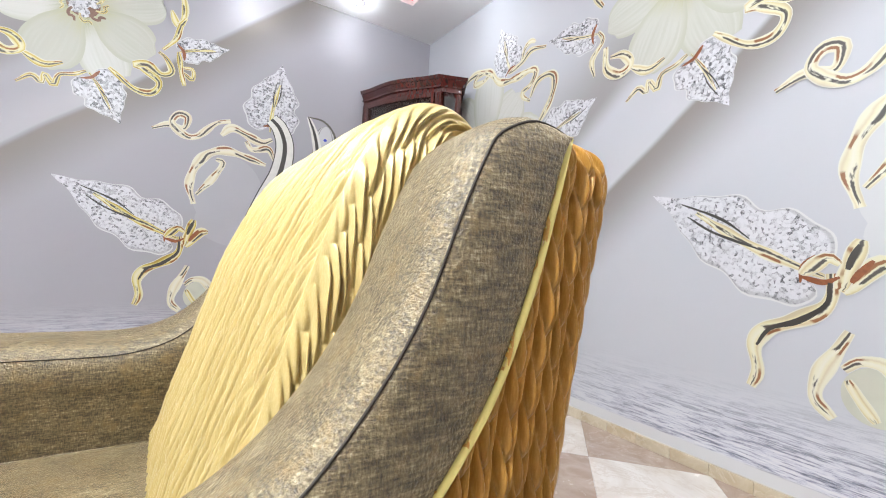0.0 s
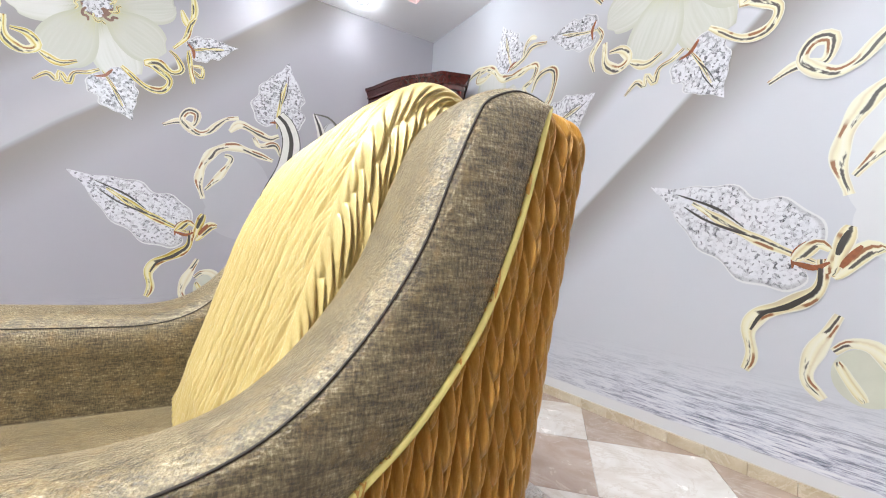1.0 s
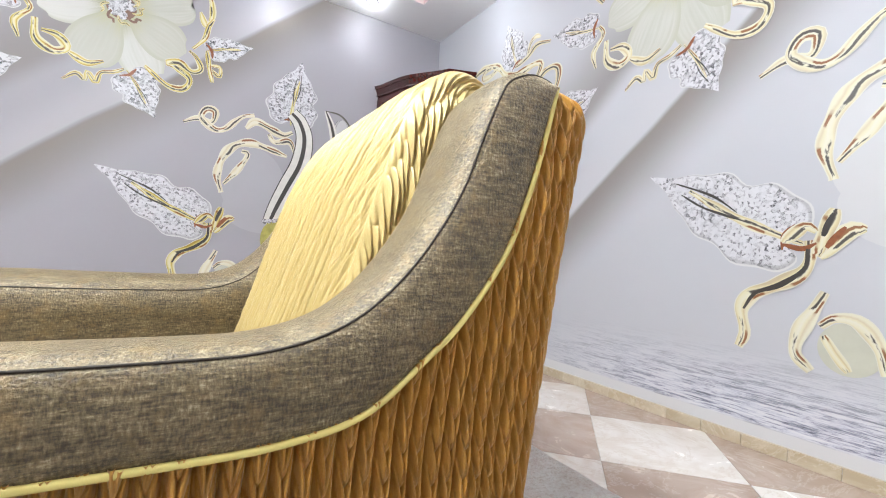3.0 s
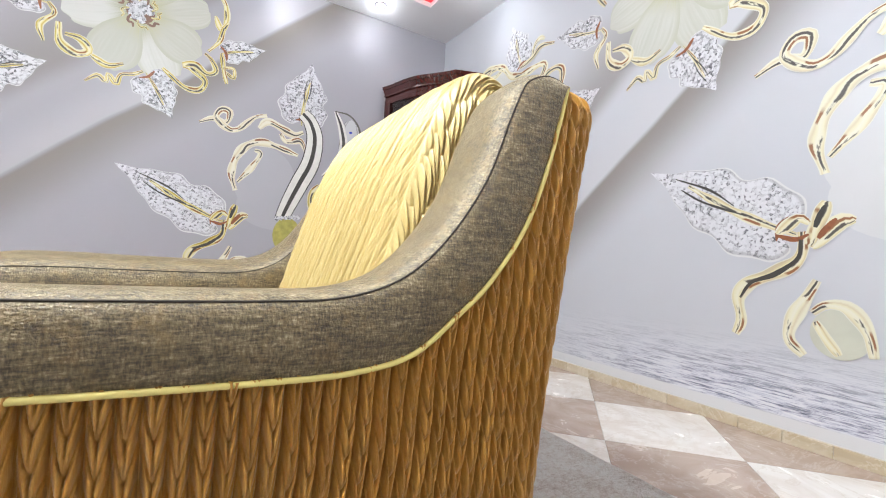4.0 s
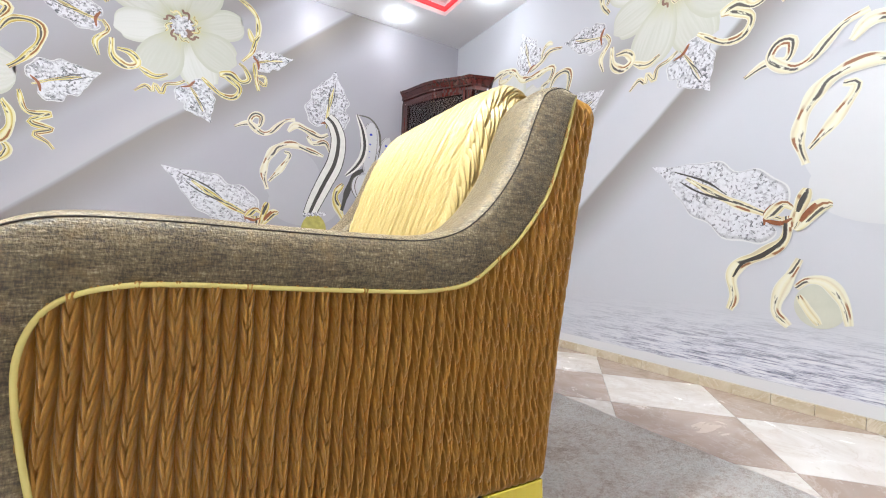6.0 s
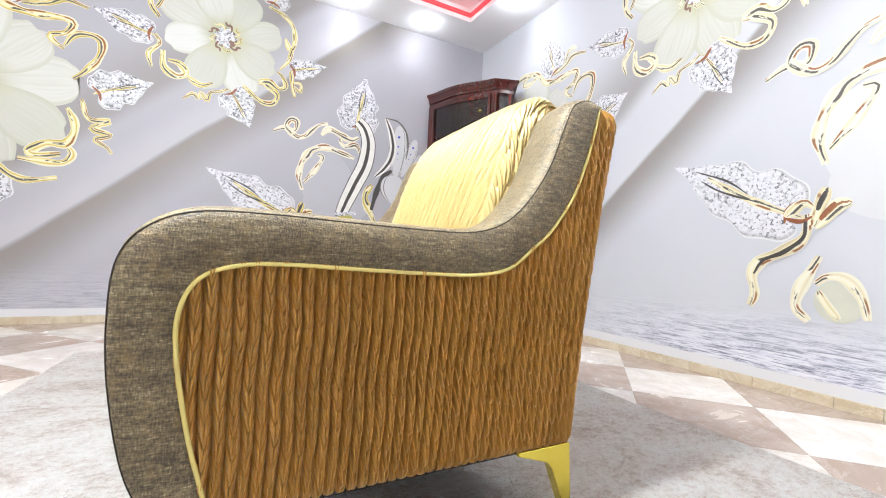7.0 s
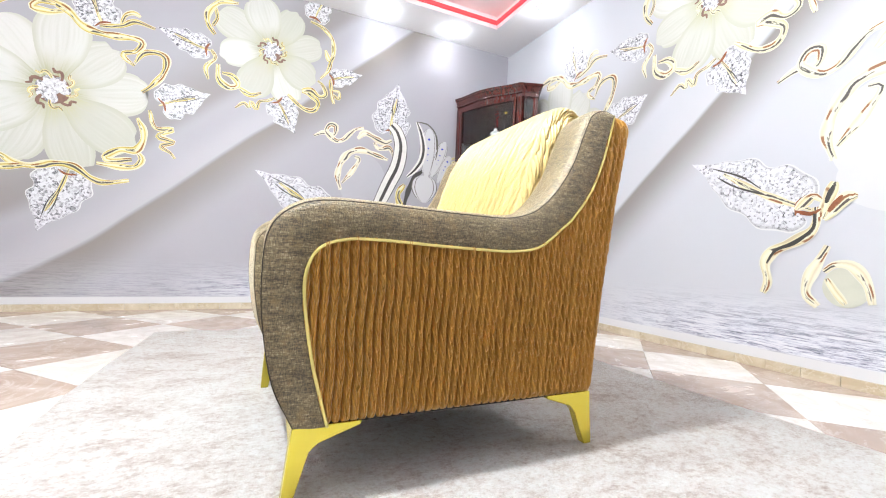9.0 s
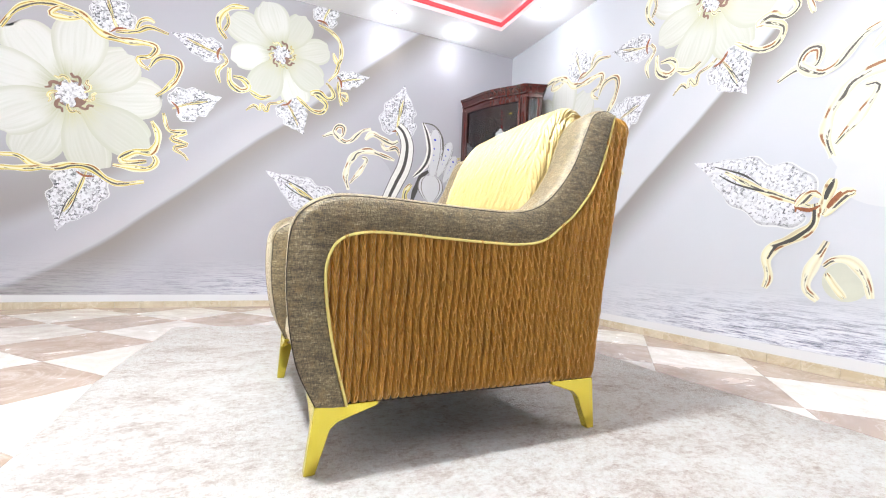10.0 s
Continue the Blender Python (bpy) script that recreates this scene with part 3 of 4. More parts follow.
def paint_mural(name, east):
    m = Mural(name, east)
    t, leaf = m.tendril, m.leaf
    m.flower((-1.79, 1.48), 0.53, 0.12, 9)
    m.flower((-0.45, 2.06), 0.42, 0.3, 8)
    leaf((-1.55, 2.0), (-1.66, 2.3), 0.9), leaf((-0.92, 1.97), (-1.23, 2.05), 0.62), leaf((-1.16, 1.5), (-0.87, 1.63), 0.85)
    leaf((-1.7, 0.92), (-1.84, 0.53), 0.85), leaf((0.04, 1.94), (0.29, 2.03), 0.62), leaf((-0.39, 1.66), (-0.25, 1.43), 0.95)
    leaf((0.57, 1.6), (0.62, 2.03), 0.86), leaf((-0.13, 2.42), (-0.04, 2.66), 0.85)
    leaf((0.0, 0.82), (-0.54, 1.1), 0.56, M_LEAF_PALE, 3, 0.0)
    # round the large flower
    t([(-2.17, 1.85), (-2.09, 1.99), (-1.98, 2.06), (-1.86, 2.07), (-1.74, 2.03), (-1.66, 1.95), (-1.57, 1.92), (-1.46, 1.92), (-1.35, 1.93), (-1.31, 1.9), (-1.35, 1.84), (-1.42, 1.81), (-1.4, 1.77), (-1.35, 1.74)], 0.04)
    t([(-1.35, 1.76), (-1.3, 1.84), (-1.21, 1.86), (-1.16, 1.82), (-1.18, 1.71), (-1.25, 1.61), (-1.3, 1.56)], 0.038)
    t([(-1.56, 1.97), (-1.44, 2.0), (-1.36, 2.05), (-1.24, 2.03)], 0.03)
    t([(-1.44, 2.01), (-1.42, 2.08), (-1.37, 2.11), (-1.33, 2.09)], 0.026)
    t([(-1.74, 2.02), (-1.83, 1.99), (-1.92, 2.0), (-1.88, 2.05), (-1.8, 2.05)], 0.035)
    t([(-1.32, 1.37), (-1.28, 1.29), (-1.28, 1.21), (-1.32, 1.14), (-1.41, 1.13), (-1.49, 1.07), (-1.46, 1.05), (-1.34, 1.07)], 0.042)
    t([(-1.32, 1.14), (-1.28, 1.08), (-1.32, 1.02), (-1.4, 1.01), (-1.54, 1.02)], 0.036)
    t([(-1.25, 1.44), (-1.21, 1.32), (-1.1, 1.32), (-1.19, 1.26), (-1.09, 1.23), (-1.17, 1.19), (-1.11, 1.15), (-1.08, 1.11)], 0.03)
    t([(-2.14, 1.02), (-2.05, 1.02), (-1.97, 0.97), (-1.88, 0.96), (-1.76, 0.99), (-1.66, 0.98), (-1.56, 0.91), (-1.48, 0.89), (-1.35, 0.92)], 0.038)
    t([(-2.2, 0.93), (-2.02, 0.94), (-1.88, 0.96)], 0.034)
    t([(-2.3, 1.3), (-2.36, 1.12), (-2.28, 1.0), (-2.14, 1.03)], 0.04)
    # round the smaller flower
    t([(-0.71, 2.37), (-0.83, 2.35), (-0.91, 2.25), (-0.91, 2.16), (-0.86, 2.09)], 0.036)
    t([(-0.87, 2.31), (-0.85, 2.22), (-0.88, 2.15)], 0.025)
    t([(-0.88, 1.97), (-0.85, 1.91), (-0.91, 1.83), (-0.89, 1.74)], 0.026)
    t([(-0.83, 1.87), (-0.82, 1.76), (-0.75, 1.71), (-0.69, 1.74), (-0.73, 1.8), (-0.8, 1.81)], 0.04)
    t([(-0.69, 1.73), (-0.6, 1.68), (-0.52, 1.71)], 0.032)
    t([(-0.7, 1.56), (-0.64, 1.61), (-0.6, 1.58), (-0.59, 1.63), (-0.55, 1.58), (-0.53, 1.64), (-0.47, 1.66), (-0.42, 1.69)], 0.024)
    t([(-0.32, 1.74), (-0.2, 1.65), (-0.11, 1.65), (-0.08, 1.72), (-0.16, 1.78), (-0.21, 1.79), (-0.14, 1.81), (-0.07, 1.77), (-0.02, 1.8), (-0.05, 1.87), (-0.09, 1.9)], 0.034)
    t([(0.01, 1.93), (0.03, 1.81), (0.05, 1.73)], 0.026)
    t([(0.04, 1.81), (0.09, 1.78), (0.09, 1.84), (0.04, 1.84)], 0.022)
    t([(-0.17, 2.38), (-0.07, 2.35), (0.01, 2.28), (0.03, 2.18), (0.01, 2.08), (-0.01, 2.0), (-0.07, 1.92)], 0.028)
    t([(-0.04, 2.17), (0.0, 2.09), (0.04, 2.15)], 0.03)
    # the swan and its tendrils
    t([(-0.1, 1.44), (-0.02, 1.48), (0.06, 1.47), (0.08, 1.54), (0.03, 1.55), (0.0, 1.49), (0.07, 1.43), (0.14, 1.44), (0.24, 1.54), (0.32, 1.57)], 0.036, M_GOLD_PALE)
    t([(0.27, 1.47), (0.34, 1.53), (0.5, 1.47), (0.58, 1.5)], 0.045, M_GOLD_PALE)
    t([(0.14, 1.01), (0.11, 1.14), (0.16, 1.29), (0.27, 1.37), (0.4, 1.36), (0.55, 1.32)], 0.045, M_GOLD_PALE)
    t([(0.15, 1.07), (0.24, 1.19), (0.29, 1.29), (0.25, 1.31)], 0.034, M_GOLD_PALE)
    t([(0.42, 1.46), (0.46, 1.41), (0.56, 1.43), (0.6, 1.36)], 0.036, M_GOLD_PALE)
    neck = [(0.45, 0.82), (0.5, 0.95), (0.57, 1.11), (0.645, 1.28), (0.668, 1.46), (0.63, 1.58), (0.57, 1.64)]
    for w, mat, lay in ((0.105, M_INK, 6), (0.094, M_STEEL, 7), (0.024, M_INK, 8)):
        t(neck, w, mat, lay, "swan_neck", 0.6, 0.0)
    t([(0.72, 0.9), (0.76, 1.06), (0.82, 1.2), (0.92, 1.28)], 0.035, M_INK, 6)
    t([(0.75, 0.8), (0.66, 1.0), (0.72, 1.12)], 0.05, M_GOLD, 5)
    for base, tip, w in (((0.93, 1.2), (0.95, 1.67), 0.17), ((0.985, 1.22), (1.115, 1.57), 0.12), ((1.05, 1.17), (1.172, 1.44), 0.11), ((1.08, 1.09), (1.187, 1.31), 0.1), ((0.92, 0.97), (0.917, 1.225), 0.26)):
        m.wing(base, tip, w)
    horn = [(0.74, 1.19), (0.82, 1.27), (0.875, 1.36), (0.893, 1.47), (0.865, 1.6), (0.815, 1.71)]
    t(horn, 0.05, M_STEEL, 10, "horn", 0.2, 0.0), t(horn, 0.019, M_INK, 11, "horn_shade", 0.1, 0.0)
    t([(0.815, 1.71), (0.93, 1.7), (1.01, 1.62), (1.035, 1.5), (1.02, 1.38)], 0.012, M_PEWTER, 11, "wing_edge", 0.3, 0.0)
    for k in range(5):
        t([(1.12, 1.3), (1.2 + 0.02 * k, 1.42 - 0.03 * k), (1.3, 1.4 - 0.06 * k)], 0.016)
    m.disc((0.5, 0.72), 0.1, M_OLIVE, 5.5, None, "swan_foot", 20, 1.3)
    for k in range(6):
        m.disc((0.425 + 0.03 * k, 0.84 + 0.004 * k), 0.017, M_LEAF, 8, None, "pearl", 10)
    # pale bodies of the swan and the bud; the east swan uses the lit copy
    body = M_BODY_LIT if east else M_BODY
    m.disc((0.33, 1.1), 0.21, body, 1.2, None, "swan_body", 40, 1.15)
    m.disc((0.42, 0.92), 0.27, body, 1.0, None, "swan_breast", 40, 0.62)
    m.disc((0.2, 0.435), 0.085, M_BUD, 3.0, None, "bud_bowl", 36, 1.05)
    # the low bud
    t([(0.08, 0.8), (0.085, 0.74), (0.06, 0.68), (-0.02, 0.63), (-0.09, 0.59), (-0.125, 0.53), (-0.11, 0.44), (-0.13, 0.38)], 0.044, M_GOLD)
    t([(0.075, 0.77), (0.07, 0.7), (0.0, 0.635), (-0.08, 0.595), (-0.118, 0.53)], 0.014, M_INK, 7.5, "stem_shade", 0.15)
    t([(0.11, 0.74), (0.15, 0.79), (0.19, 0.835), (0.23, 0.838)], 0.05, M_GOLD, 6, "bud", 0.1)
    t([(0.1, 0.75), (0.122, 0.82), (0.148, 0.91)], 0.045, M_GOLD, 6.5, "bud", 0.3)
    t([(0.118, 0.815), (0.13, 0.86), (0.144, 0.895)], 0.016, M_INK, 8, "bud_shade", 0.3)
    t([(0.128, 0.775), (0.15, 0.81), (0.177, 0.846)], 0.018, M_KNOT, 8, "bud_heart", 0.2)
    t([(0.0, 0.79), (0.03, 0.82), (0.07, 0.85), (0.1, 0.83)], 0.034, M_GOLD, 6)
    t([(0.0, 0.785), (0.06, 0.77), (0.1, 0.79)], 0.013, M_KNOT, 6.2, "bud_knot", 0.3)
    t([(0.13, 0.62), (0.1, 0.55), (0.06, 0.46), (0.055, 0.39), (0.1, 0.34)], 0.04, M_GOLD_PALE)
    t([(0.12, 0.5), (0.16, 0.535), (0.22, 0.53), (0.27, 0.46), (0.29, 0.37)], 0.036, M_GOLD_PALE)
    t([(0.13, 0.47), (0.16, 0.42), (0.2, 0.36)], 0.03, M_GOLD)


paint_mural("mural_north", False)
paint_mural("mural_east", True)


# ---------- the armchair ----------
# It faces -x; its outer sides stand at y = CY0 and CY1.
CY0, CY1 = 0.302, 1.14
SEAM = [(-0.532, 0.17), (-0.571, 0.253), (-0.592, 0.364), (-0.597, 0.455), (-0.59, 0.53), (-0.56, 0.573), (-0.502, 0.597), (-0.4, 0.6), (-0.3, 0.597), (-0.15, 0.594),
        (-0.07, 0.596), (-0.01, 0.612), (0.035, 0.642), (0.078, 0.69), (0.115, 0.75), (0.142, 0.82), (0.16, 0.862), (0.172, 0.88), (0.2, 0.894), (0.222, 0.895), (0.243, 0.89)]
PIPE = [(-0.469, 0.165), (-0.503, 0.294), (-0.522, 0.415), (-0.518, 0.473), (-0.494, 0.51), (-0.445, 0.526), (-0.379, 0.528), (-0.26, 0.523), (-0.14, 0.519),
        (-0.055, 0.519), (0.018, 0.533), (0.08, 0.578), (0.123, 0.616), (0.174, 0.684), (0.207, 0.76), (0.228, 0.83), (0.242, 0.888)]


def back_x(z):
    return 0.196 + 0.06 * z + 0.083 * z * z


def arm(chair, outer, inner):
    """An upholstered arm: outer border, crowned top band and inner face, swept along the outline."""
    n = 150
    s, p = spline(SEAM, n), spline(PIPE, n)
    out = 1 if inner > outer else -1
    t = np.gradient(s, axis=0)
    t /= np.linalg.norm(t, axis=1)[:, None]
    nor = np.stack([-t[:, 1], t[:, 0]], 1)
    rings = []
    for w in np.linspace(0, 1, 8):
        q = p + (s - p) * w
        rings.append(np.stack([q[:, 0], np.full(n, outer - out * (0.001 + 0.006 * math.sin(math.pi * w) ** 0.7)), q[:, 1]], 1))
    for w in np.linspace(0, 1, 13)[1:]:
        fore = np.clip((-0.4 - s[:, :1]) / 0.12, 0, 1) * np.clip((0.6 - s[:, 1:]) / 0.1, 0, 1)
        q = s + nor * (0.009 - 0.006 * fore) * (1 - (2 * w - 1) ** 6) + np.array([[0.014, 0.0]]) * fore * w
        rings.append(np.stack([q[:, 0], np.full(n, outer + (inner - outer) * w), q[:, 1] - 0.02 * w ** 3], 1))
    for w in np.linspace(0, 1, 6)[1:]:
        q = s + (p - s) * w + np.array([[0.014, 0.0]]) * fore * (1 - w)
        rings.append(np.stack([q[:, 0], np.full(n, inner + out * 0.006 * math.sin(math.pi * w)), q[:, 1] - 0.02], 1))
    base = np.stack([np.clip(p[:, 0], -0.5, 0.2), np.full(n, inner), np.minimum(p[:, 1], 0.3)], 1)
    rings.append(base)
    v = np.stack(rings, 0)
    f = grid_faces(len(rings), n)
    if out < 0:
        f = f[:, ::-1]
    a = mesh_object("arm", v.reshape(-1, 3), f, M_CHENILLE, chair, True, "arm in grey-brown melange chenille")
    tube("piping", np.stack([p[:, 0], np.full(n, outer - out * 0.003), p[:, 1]], 1), 0.0033, M_PIPING, a, 10, "shiny pale gold piping")
    tube("seam", np.stack([s[:, 0], np.full(n, outer - out * 0.0004), s[:, 1]], 1), 0.0013, M_SEAM, a, 6)
    tube("seam", np.stack([s[:, 0] + 0.014 * fore[:, 0], np.full(n, inner + out * 0.0002), s[:, 1] - 0.0195], 1), 0.001, M_SEAM, a, 6)
    return a


def smock(s, v, col, pitch, lean=1.25):
    """Height, 0 to 1, of smocked cloth: columns of steep strands that meet in a V, like a coarse knit."""
    s = s + 0.0005 * np.sin(v * 37 + 5 * np.sin(s * 29))
    k = np.floor(s / col)
    m = np.abs(s / col - k - 0.5) * 2
    drift = 0.5 * np.sin(k * 0.37 + 0.6) + 0.1 * np.sin(k * 12.9898 + 1.7) + 0.1 * np.sin(v * 23 + k * 1.1)
    ph = v / pitch - m * lean + drift
    fr = ph - np.floor(ph)
    lobe = 1 - np.abs(2 * fr - 1) ** 2.5
    wild = 0.85 + 0.15 * np.sin(np.floor(ph) * 7.1 + k * 3.7)
    dome = 1 - m ** 2.2
    return np.clip(dome * (0.5 + 0.5 * lobe * wild) - 0.2 * np.exp(-(m / 0.1) ** 2), -0.1, 1)


def strands(s, v, wide, long, lean, sharp):
    """Height, 0 to 1, of long thin pleats parted by creases, which lean across the cloth; sharp ones are ridged like a blade."""
    s = s + 0.0009 * np.sin(v * 43 + 3 * np.sin(s * 61)) + 0.0006 * np.sin(v * 117 + s * 91)
    c = (s + v * lean) / wide
    k = np.floor(c)
    fx = c - k
    ph = v / long + 0.618 * k + 0.25 * np.sin(k * 5.3)
    fa = ph - np.floor(ph)
    wild = 0.8 + 0.2 * np.sin(np.floor(ph) * 5.9 + k * 8.3)
    if sharp:
        crest = 0.3 + 0.45 * fa
        ridge = np.where(fx < crest, fx / crest, (1 - fx) / (1 - crest))
        return np.clip(ridge, 0, 1) * (0.08 + 0.92 * np.sin(np.pi * fa) ** 0.6) * wild
    body = 1 - np.abs(2 * fx - 1) ** 3
    tip = np.clip(np.minimum(fa, 1 - fa) / 0.12, 0, 1) ** 0.7
    lap = 0.55 + 0.45 * np.where(np.sin(k * 3.3 + np.floor(ph)) > 0, fx, 1 - fx)
    return body * (0.65 + 0.35 * tip) * lap * wild


def inside(x, z, poly):
    """Which of the points lie in the polygon."""
    r = np.zeros(x.shape, bool)
    px, pz = poly[:, 0], poly[:, 1]
    j = len(px) - 1
    for i in range(len(px)):
        if pz[i] != pz[j]:
            c = ((pz[i] > z) != (pz[j] > z)) & (x < (px[j] - px[i]) * (z - pz[i]) / (pz[j] - pz[i]) + px[i])
            r ^= c
        j = i
    return r


def side_panel(chair, outer, out, fine):
    """The smocked side, which turns round the back edge and over the top."""
    cols, rows = (900, 520) if fine else (120, 80)
    p = spline(PIPE, 120)
    t = np.gradient(p, axis=0)
    t /= np.linalg.norm(t, axis=1)[:, None]
    grown = p + np.stack([-t[:, 1], t[:, 0]], 1) * 0.004
    grown[0, 1] = 0.1
    poly = np.vstack([grown, [(0.246, 1.2), (0.4, 1.2), (0.4, 0.1)]])
    low, top, cap = 0.165, 0.891, 0.014
    b = np.linspace(low, top + cap * (math.pi / 2 - 1) + 0.11, rows)[:, None] * np.ones((1, cols))
    turn = np.clip((b - (top - cap)) / cap, 0, math.pi / 2)
    inward = np.maximum(b - (top - cap) - cap * math.pi / 2, 0)
    z = np.where(b < top - cap, b, top - cap + cap * np.sin(turn))
    y_top = np.where(b < top - cap, 0.0, cap - cap * np.cos(turn)) + inward
    r = 0.014
    q = np.linspace(0, 1.0, cols)[None, :]
    rise = np.clip((z - (top - 0.035)) / 0.035, 0, 1)
    lean = back_x(z) + 0.004 - 0.03 * (1 - np.sqrt(np.clip(1 - rise ** 2, 0, 1)))
    total = lean + 0.53 - r + r * math.pi / 2 + 0.05
    a = q * total
    flat = lean + 0.53 - r
    ang = np.clip((a - flat) / r, 0, math.pi / 2)
    past = np.maximum(a - flat - r * math.pi / 2, 0)
    x = np.where(a < flat, -0.53 + a, lean - r + r * np.sin(ang))
    y = np.where(a < flat, 0.0, r - r * np.cos(ang)) + past + y_top
    h = smock(q * 0.86 + 0.0015 * np.sin(b * 40), b, 0.0193, 0.032) * 0.018
    h = h + 0.0016 * np.sin(q * 60 + 3 * np.sin(b * 14)) * np.sin(b * 23)
    tuck = np.clip((b - low) / 0.02, 0, 1) ** 0.5
    h = h * tuck - 0.006 * (1 - tuck)
    h = h * np.clip(1 - (a - flat + 0.012) / 0.03, 0.35, 1.0) * np.clip((top + 0.03 - b) / 0.05, 0.3, 1)
    nx, ny, nz = np.sin(ang) * np.cos(turn), -np.cos(ang) * np.cos(turn), np.sin(turn)
    sag = 0.004 * np.clip((x - 0.25) / 0.05, 0, 1) * np.clip((z - 0.8) / 0.09, 0, 1)
    px, py = x + nx * h, outer + out * (0.0102 + y + ny * h)
    v = np.stack([px, py, z + nz * h * 0.4 - sag], -1).reshape(-1, 3)
    f = grid_faces(rows, cols)
    cx, cz = x.reshape(-1)[f].mean(1), z.reshape(-1)[f].mean(1)
    f = f[inside(cx, cz, poly) | ((a.reshape(-1)[f].mean(1) > (flat.reshape(-1)[f].mean(1))))]
    if out < 0:
        f = f[:, ::-1]
    return mesh_object("side_panel", v, f, M_SATIN, chair, True, "smocked gold satin side panel")


def back_cushion(chair):
    """A fat smocked cushion whose front and sides meet in a plaited seam."""
    prof = [(-0.02, 0.43), (0.022, 0.54), (0.052, 0.64), (0.093, 0.78), (0.125, 0.87), (0.16, 0.922), (0.205, 0.943), (0.25, 0.93), (0.285, 0.88)]
    rows = 420
    p = spline(prof, rows)
    t = np.gradient(p, axis=0)
    t /= np.linalg.norm(t, axis=1)[:, None]
    nor = np.stack([-t[:, 1], t[:, 0]], 1)
    length = float(np.sum(np.linalg.norm(np.diff(p, axis=0), axis=1)))
    vv = np.linspace(0, length, rows)[:, None]
    y0, y1, depth = 0.45, 1.0, 0.13
    wide, gus = 620, 190
    u = np.linspace(0, 1, wide)[None, :]
    s = u * (y1 - y0)
    dist = np.minimum(s, (y1 - y0) - s)
    edge = np.clip(dist / 0.008, 0, 1)
    near = np.exp(-(dist / 0.045) ** 2)
    h = 0.0105 * strands(s, vv, 0.0078, 0.085, 0.13, False) * (1 - near) + near * 0.0085 * strands(dist, vv, 0.0058, 0.06, 0.25, True)
    top = np.clip((vv / length - 0.5) / 0.2, 0, 1)
    bulge = 0.02 * (1 - np.abs(2 * u - 1) ** 4) * np.clip(vv / (0.15 * length), 0, 1) * (1 - 0.75 * top)
    off = bulge + h * edge + 0.004 * (1 - edge)
    high = np.clip((p[:, 1:] - 0.6) / 0.3, 0, 1) ** 1.3
    slump = high * (0.012 * u + 0.03 * np.clip((u - 0.86) / 0.14, 0, 1) ** 2)
    fr = np.stack([p[:, :1] + nor[:, :1] * off, y0 + s + 0 * vv, p[:, 1:] + nor[:, 1:] * off - slump], -1)
    verts, faces, base = [fr.reshape(-1, 3)], [grid_faces(rows, wide)[:, ::-1]], rows * wide
    for y, sign in ((y0, -1), (y1, 1)):
        g = np.linspace(0, 1, gus)[None, :]
        fo = 0.0115 * strands(g * depth, vv, 0.0068, 0.075, 0.28, True) * np.clip(g / 0.05, 0, 1)
        puff = 0.028 * np.sin(np.pi * np.clip(g, 0, 0.85) / 1.0) ** 0.8
        d = g * depth - 0.004 * np.clip(1 - g / 0.06, 0, 1)
        gx = np.stack([p[:, :1] - nor[:, :1] * d, y + sign * (puff + fo) + 0 * vv, p[:, 1:] - nor[:, 1:] * d - (0.042 * high if sign > 0 else 0.0)], -1)
        f = grid_faces(rows, gus, base)
        verts.append(gx.reshape(-1, 3)), faces.append(f if sign < 0 else f[:, ::-1])
        base += rows * gus
    return mesh_object("back_cushion", np.vstack(verts), np.vstack(faces), M_CUSHION, chair, True, "plump smocked gold satin back cushion, coloured paler as strongly lit")


def leg(chair, mirror, outer, out):
    """Bent brass plate leg: a bracket under the frame and a tapering foot."""
    top = 0.166
    if mirror:
        pts = [(0.205, top), (0.068, top), (0.07, top - 0.008), (0.15, 0.13), (0.168, 0.114), (0.226, 0.012), (0.25, 0.012)]
    else:
        pts = [(-0.532, top), (-0.398, top), (-0.4, top - 0.008), (-0.482, 0.128), (-0.497, 0.112), (-0.52, 0.012), (-0.543, 0.012)]
    bm = bmesh.new()
    n = len(pts)
    ring = []
    for yo in (0.006, 0.03):
        ring.append([bm.verts.new((x, outer + out * (yo + (top - z) * 0.22), z)) for x, z in pts])
    bm.faces.new(ring[0]), bm.faces.new(ring[1][::-1])
    for i in range(n):
        bm.faces.new((ring[0][i], ring[1][i], ring[1][(i + 1) % n], ring[0][(i + 1) % n]))
    # the second wing of the bracket, across the chair
    x0 = pts[0][0]
    sgn = -1 if mirror else 1
    w = [(0.031, top), (0.13, top), (0.128, top - 0.008), (0.058, 0.128), (0.032, 0.118)]
    n = len(w)
    ring = []
    for xo in (0.001, 0.02):
        ring.append([bm.verts.new((x0 + sgn * xo + (pts[-1][0] - x0) * (top - z) / top, outer + out * yy, z - 0.0002)) for yy, z in w])
    bm.faces.new(ring[0]), bm.faces.new(ring[1][::-1])
    for i in range(n):
        bm.faces.new((ring[0][i], ring[1][i], ring[1][(i + 1) % n], ring[0][(i + 1) % n]))
    bmesh.ops.recalc_face_normals(bm, faces=bm.faces)
    bmesh.ops.bevel(bm, geom=list(bm.edges), offset=0.0012, segments=1, affect="EDGES")
    return part("leg", bm, M_BRASS, chair, "polished yellow brass leg")


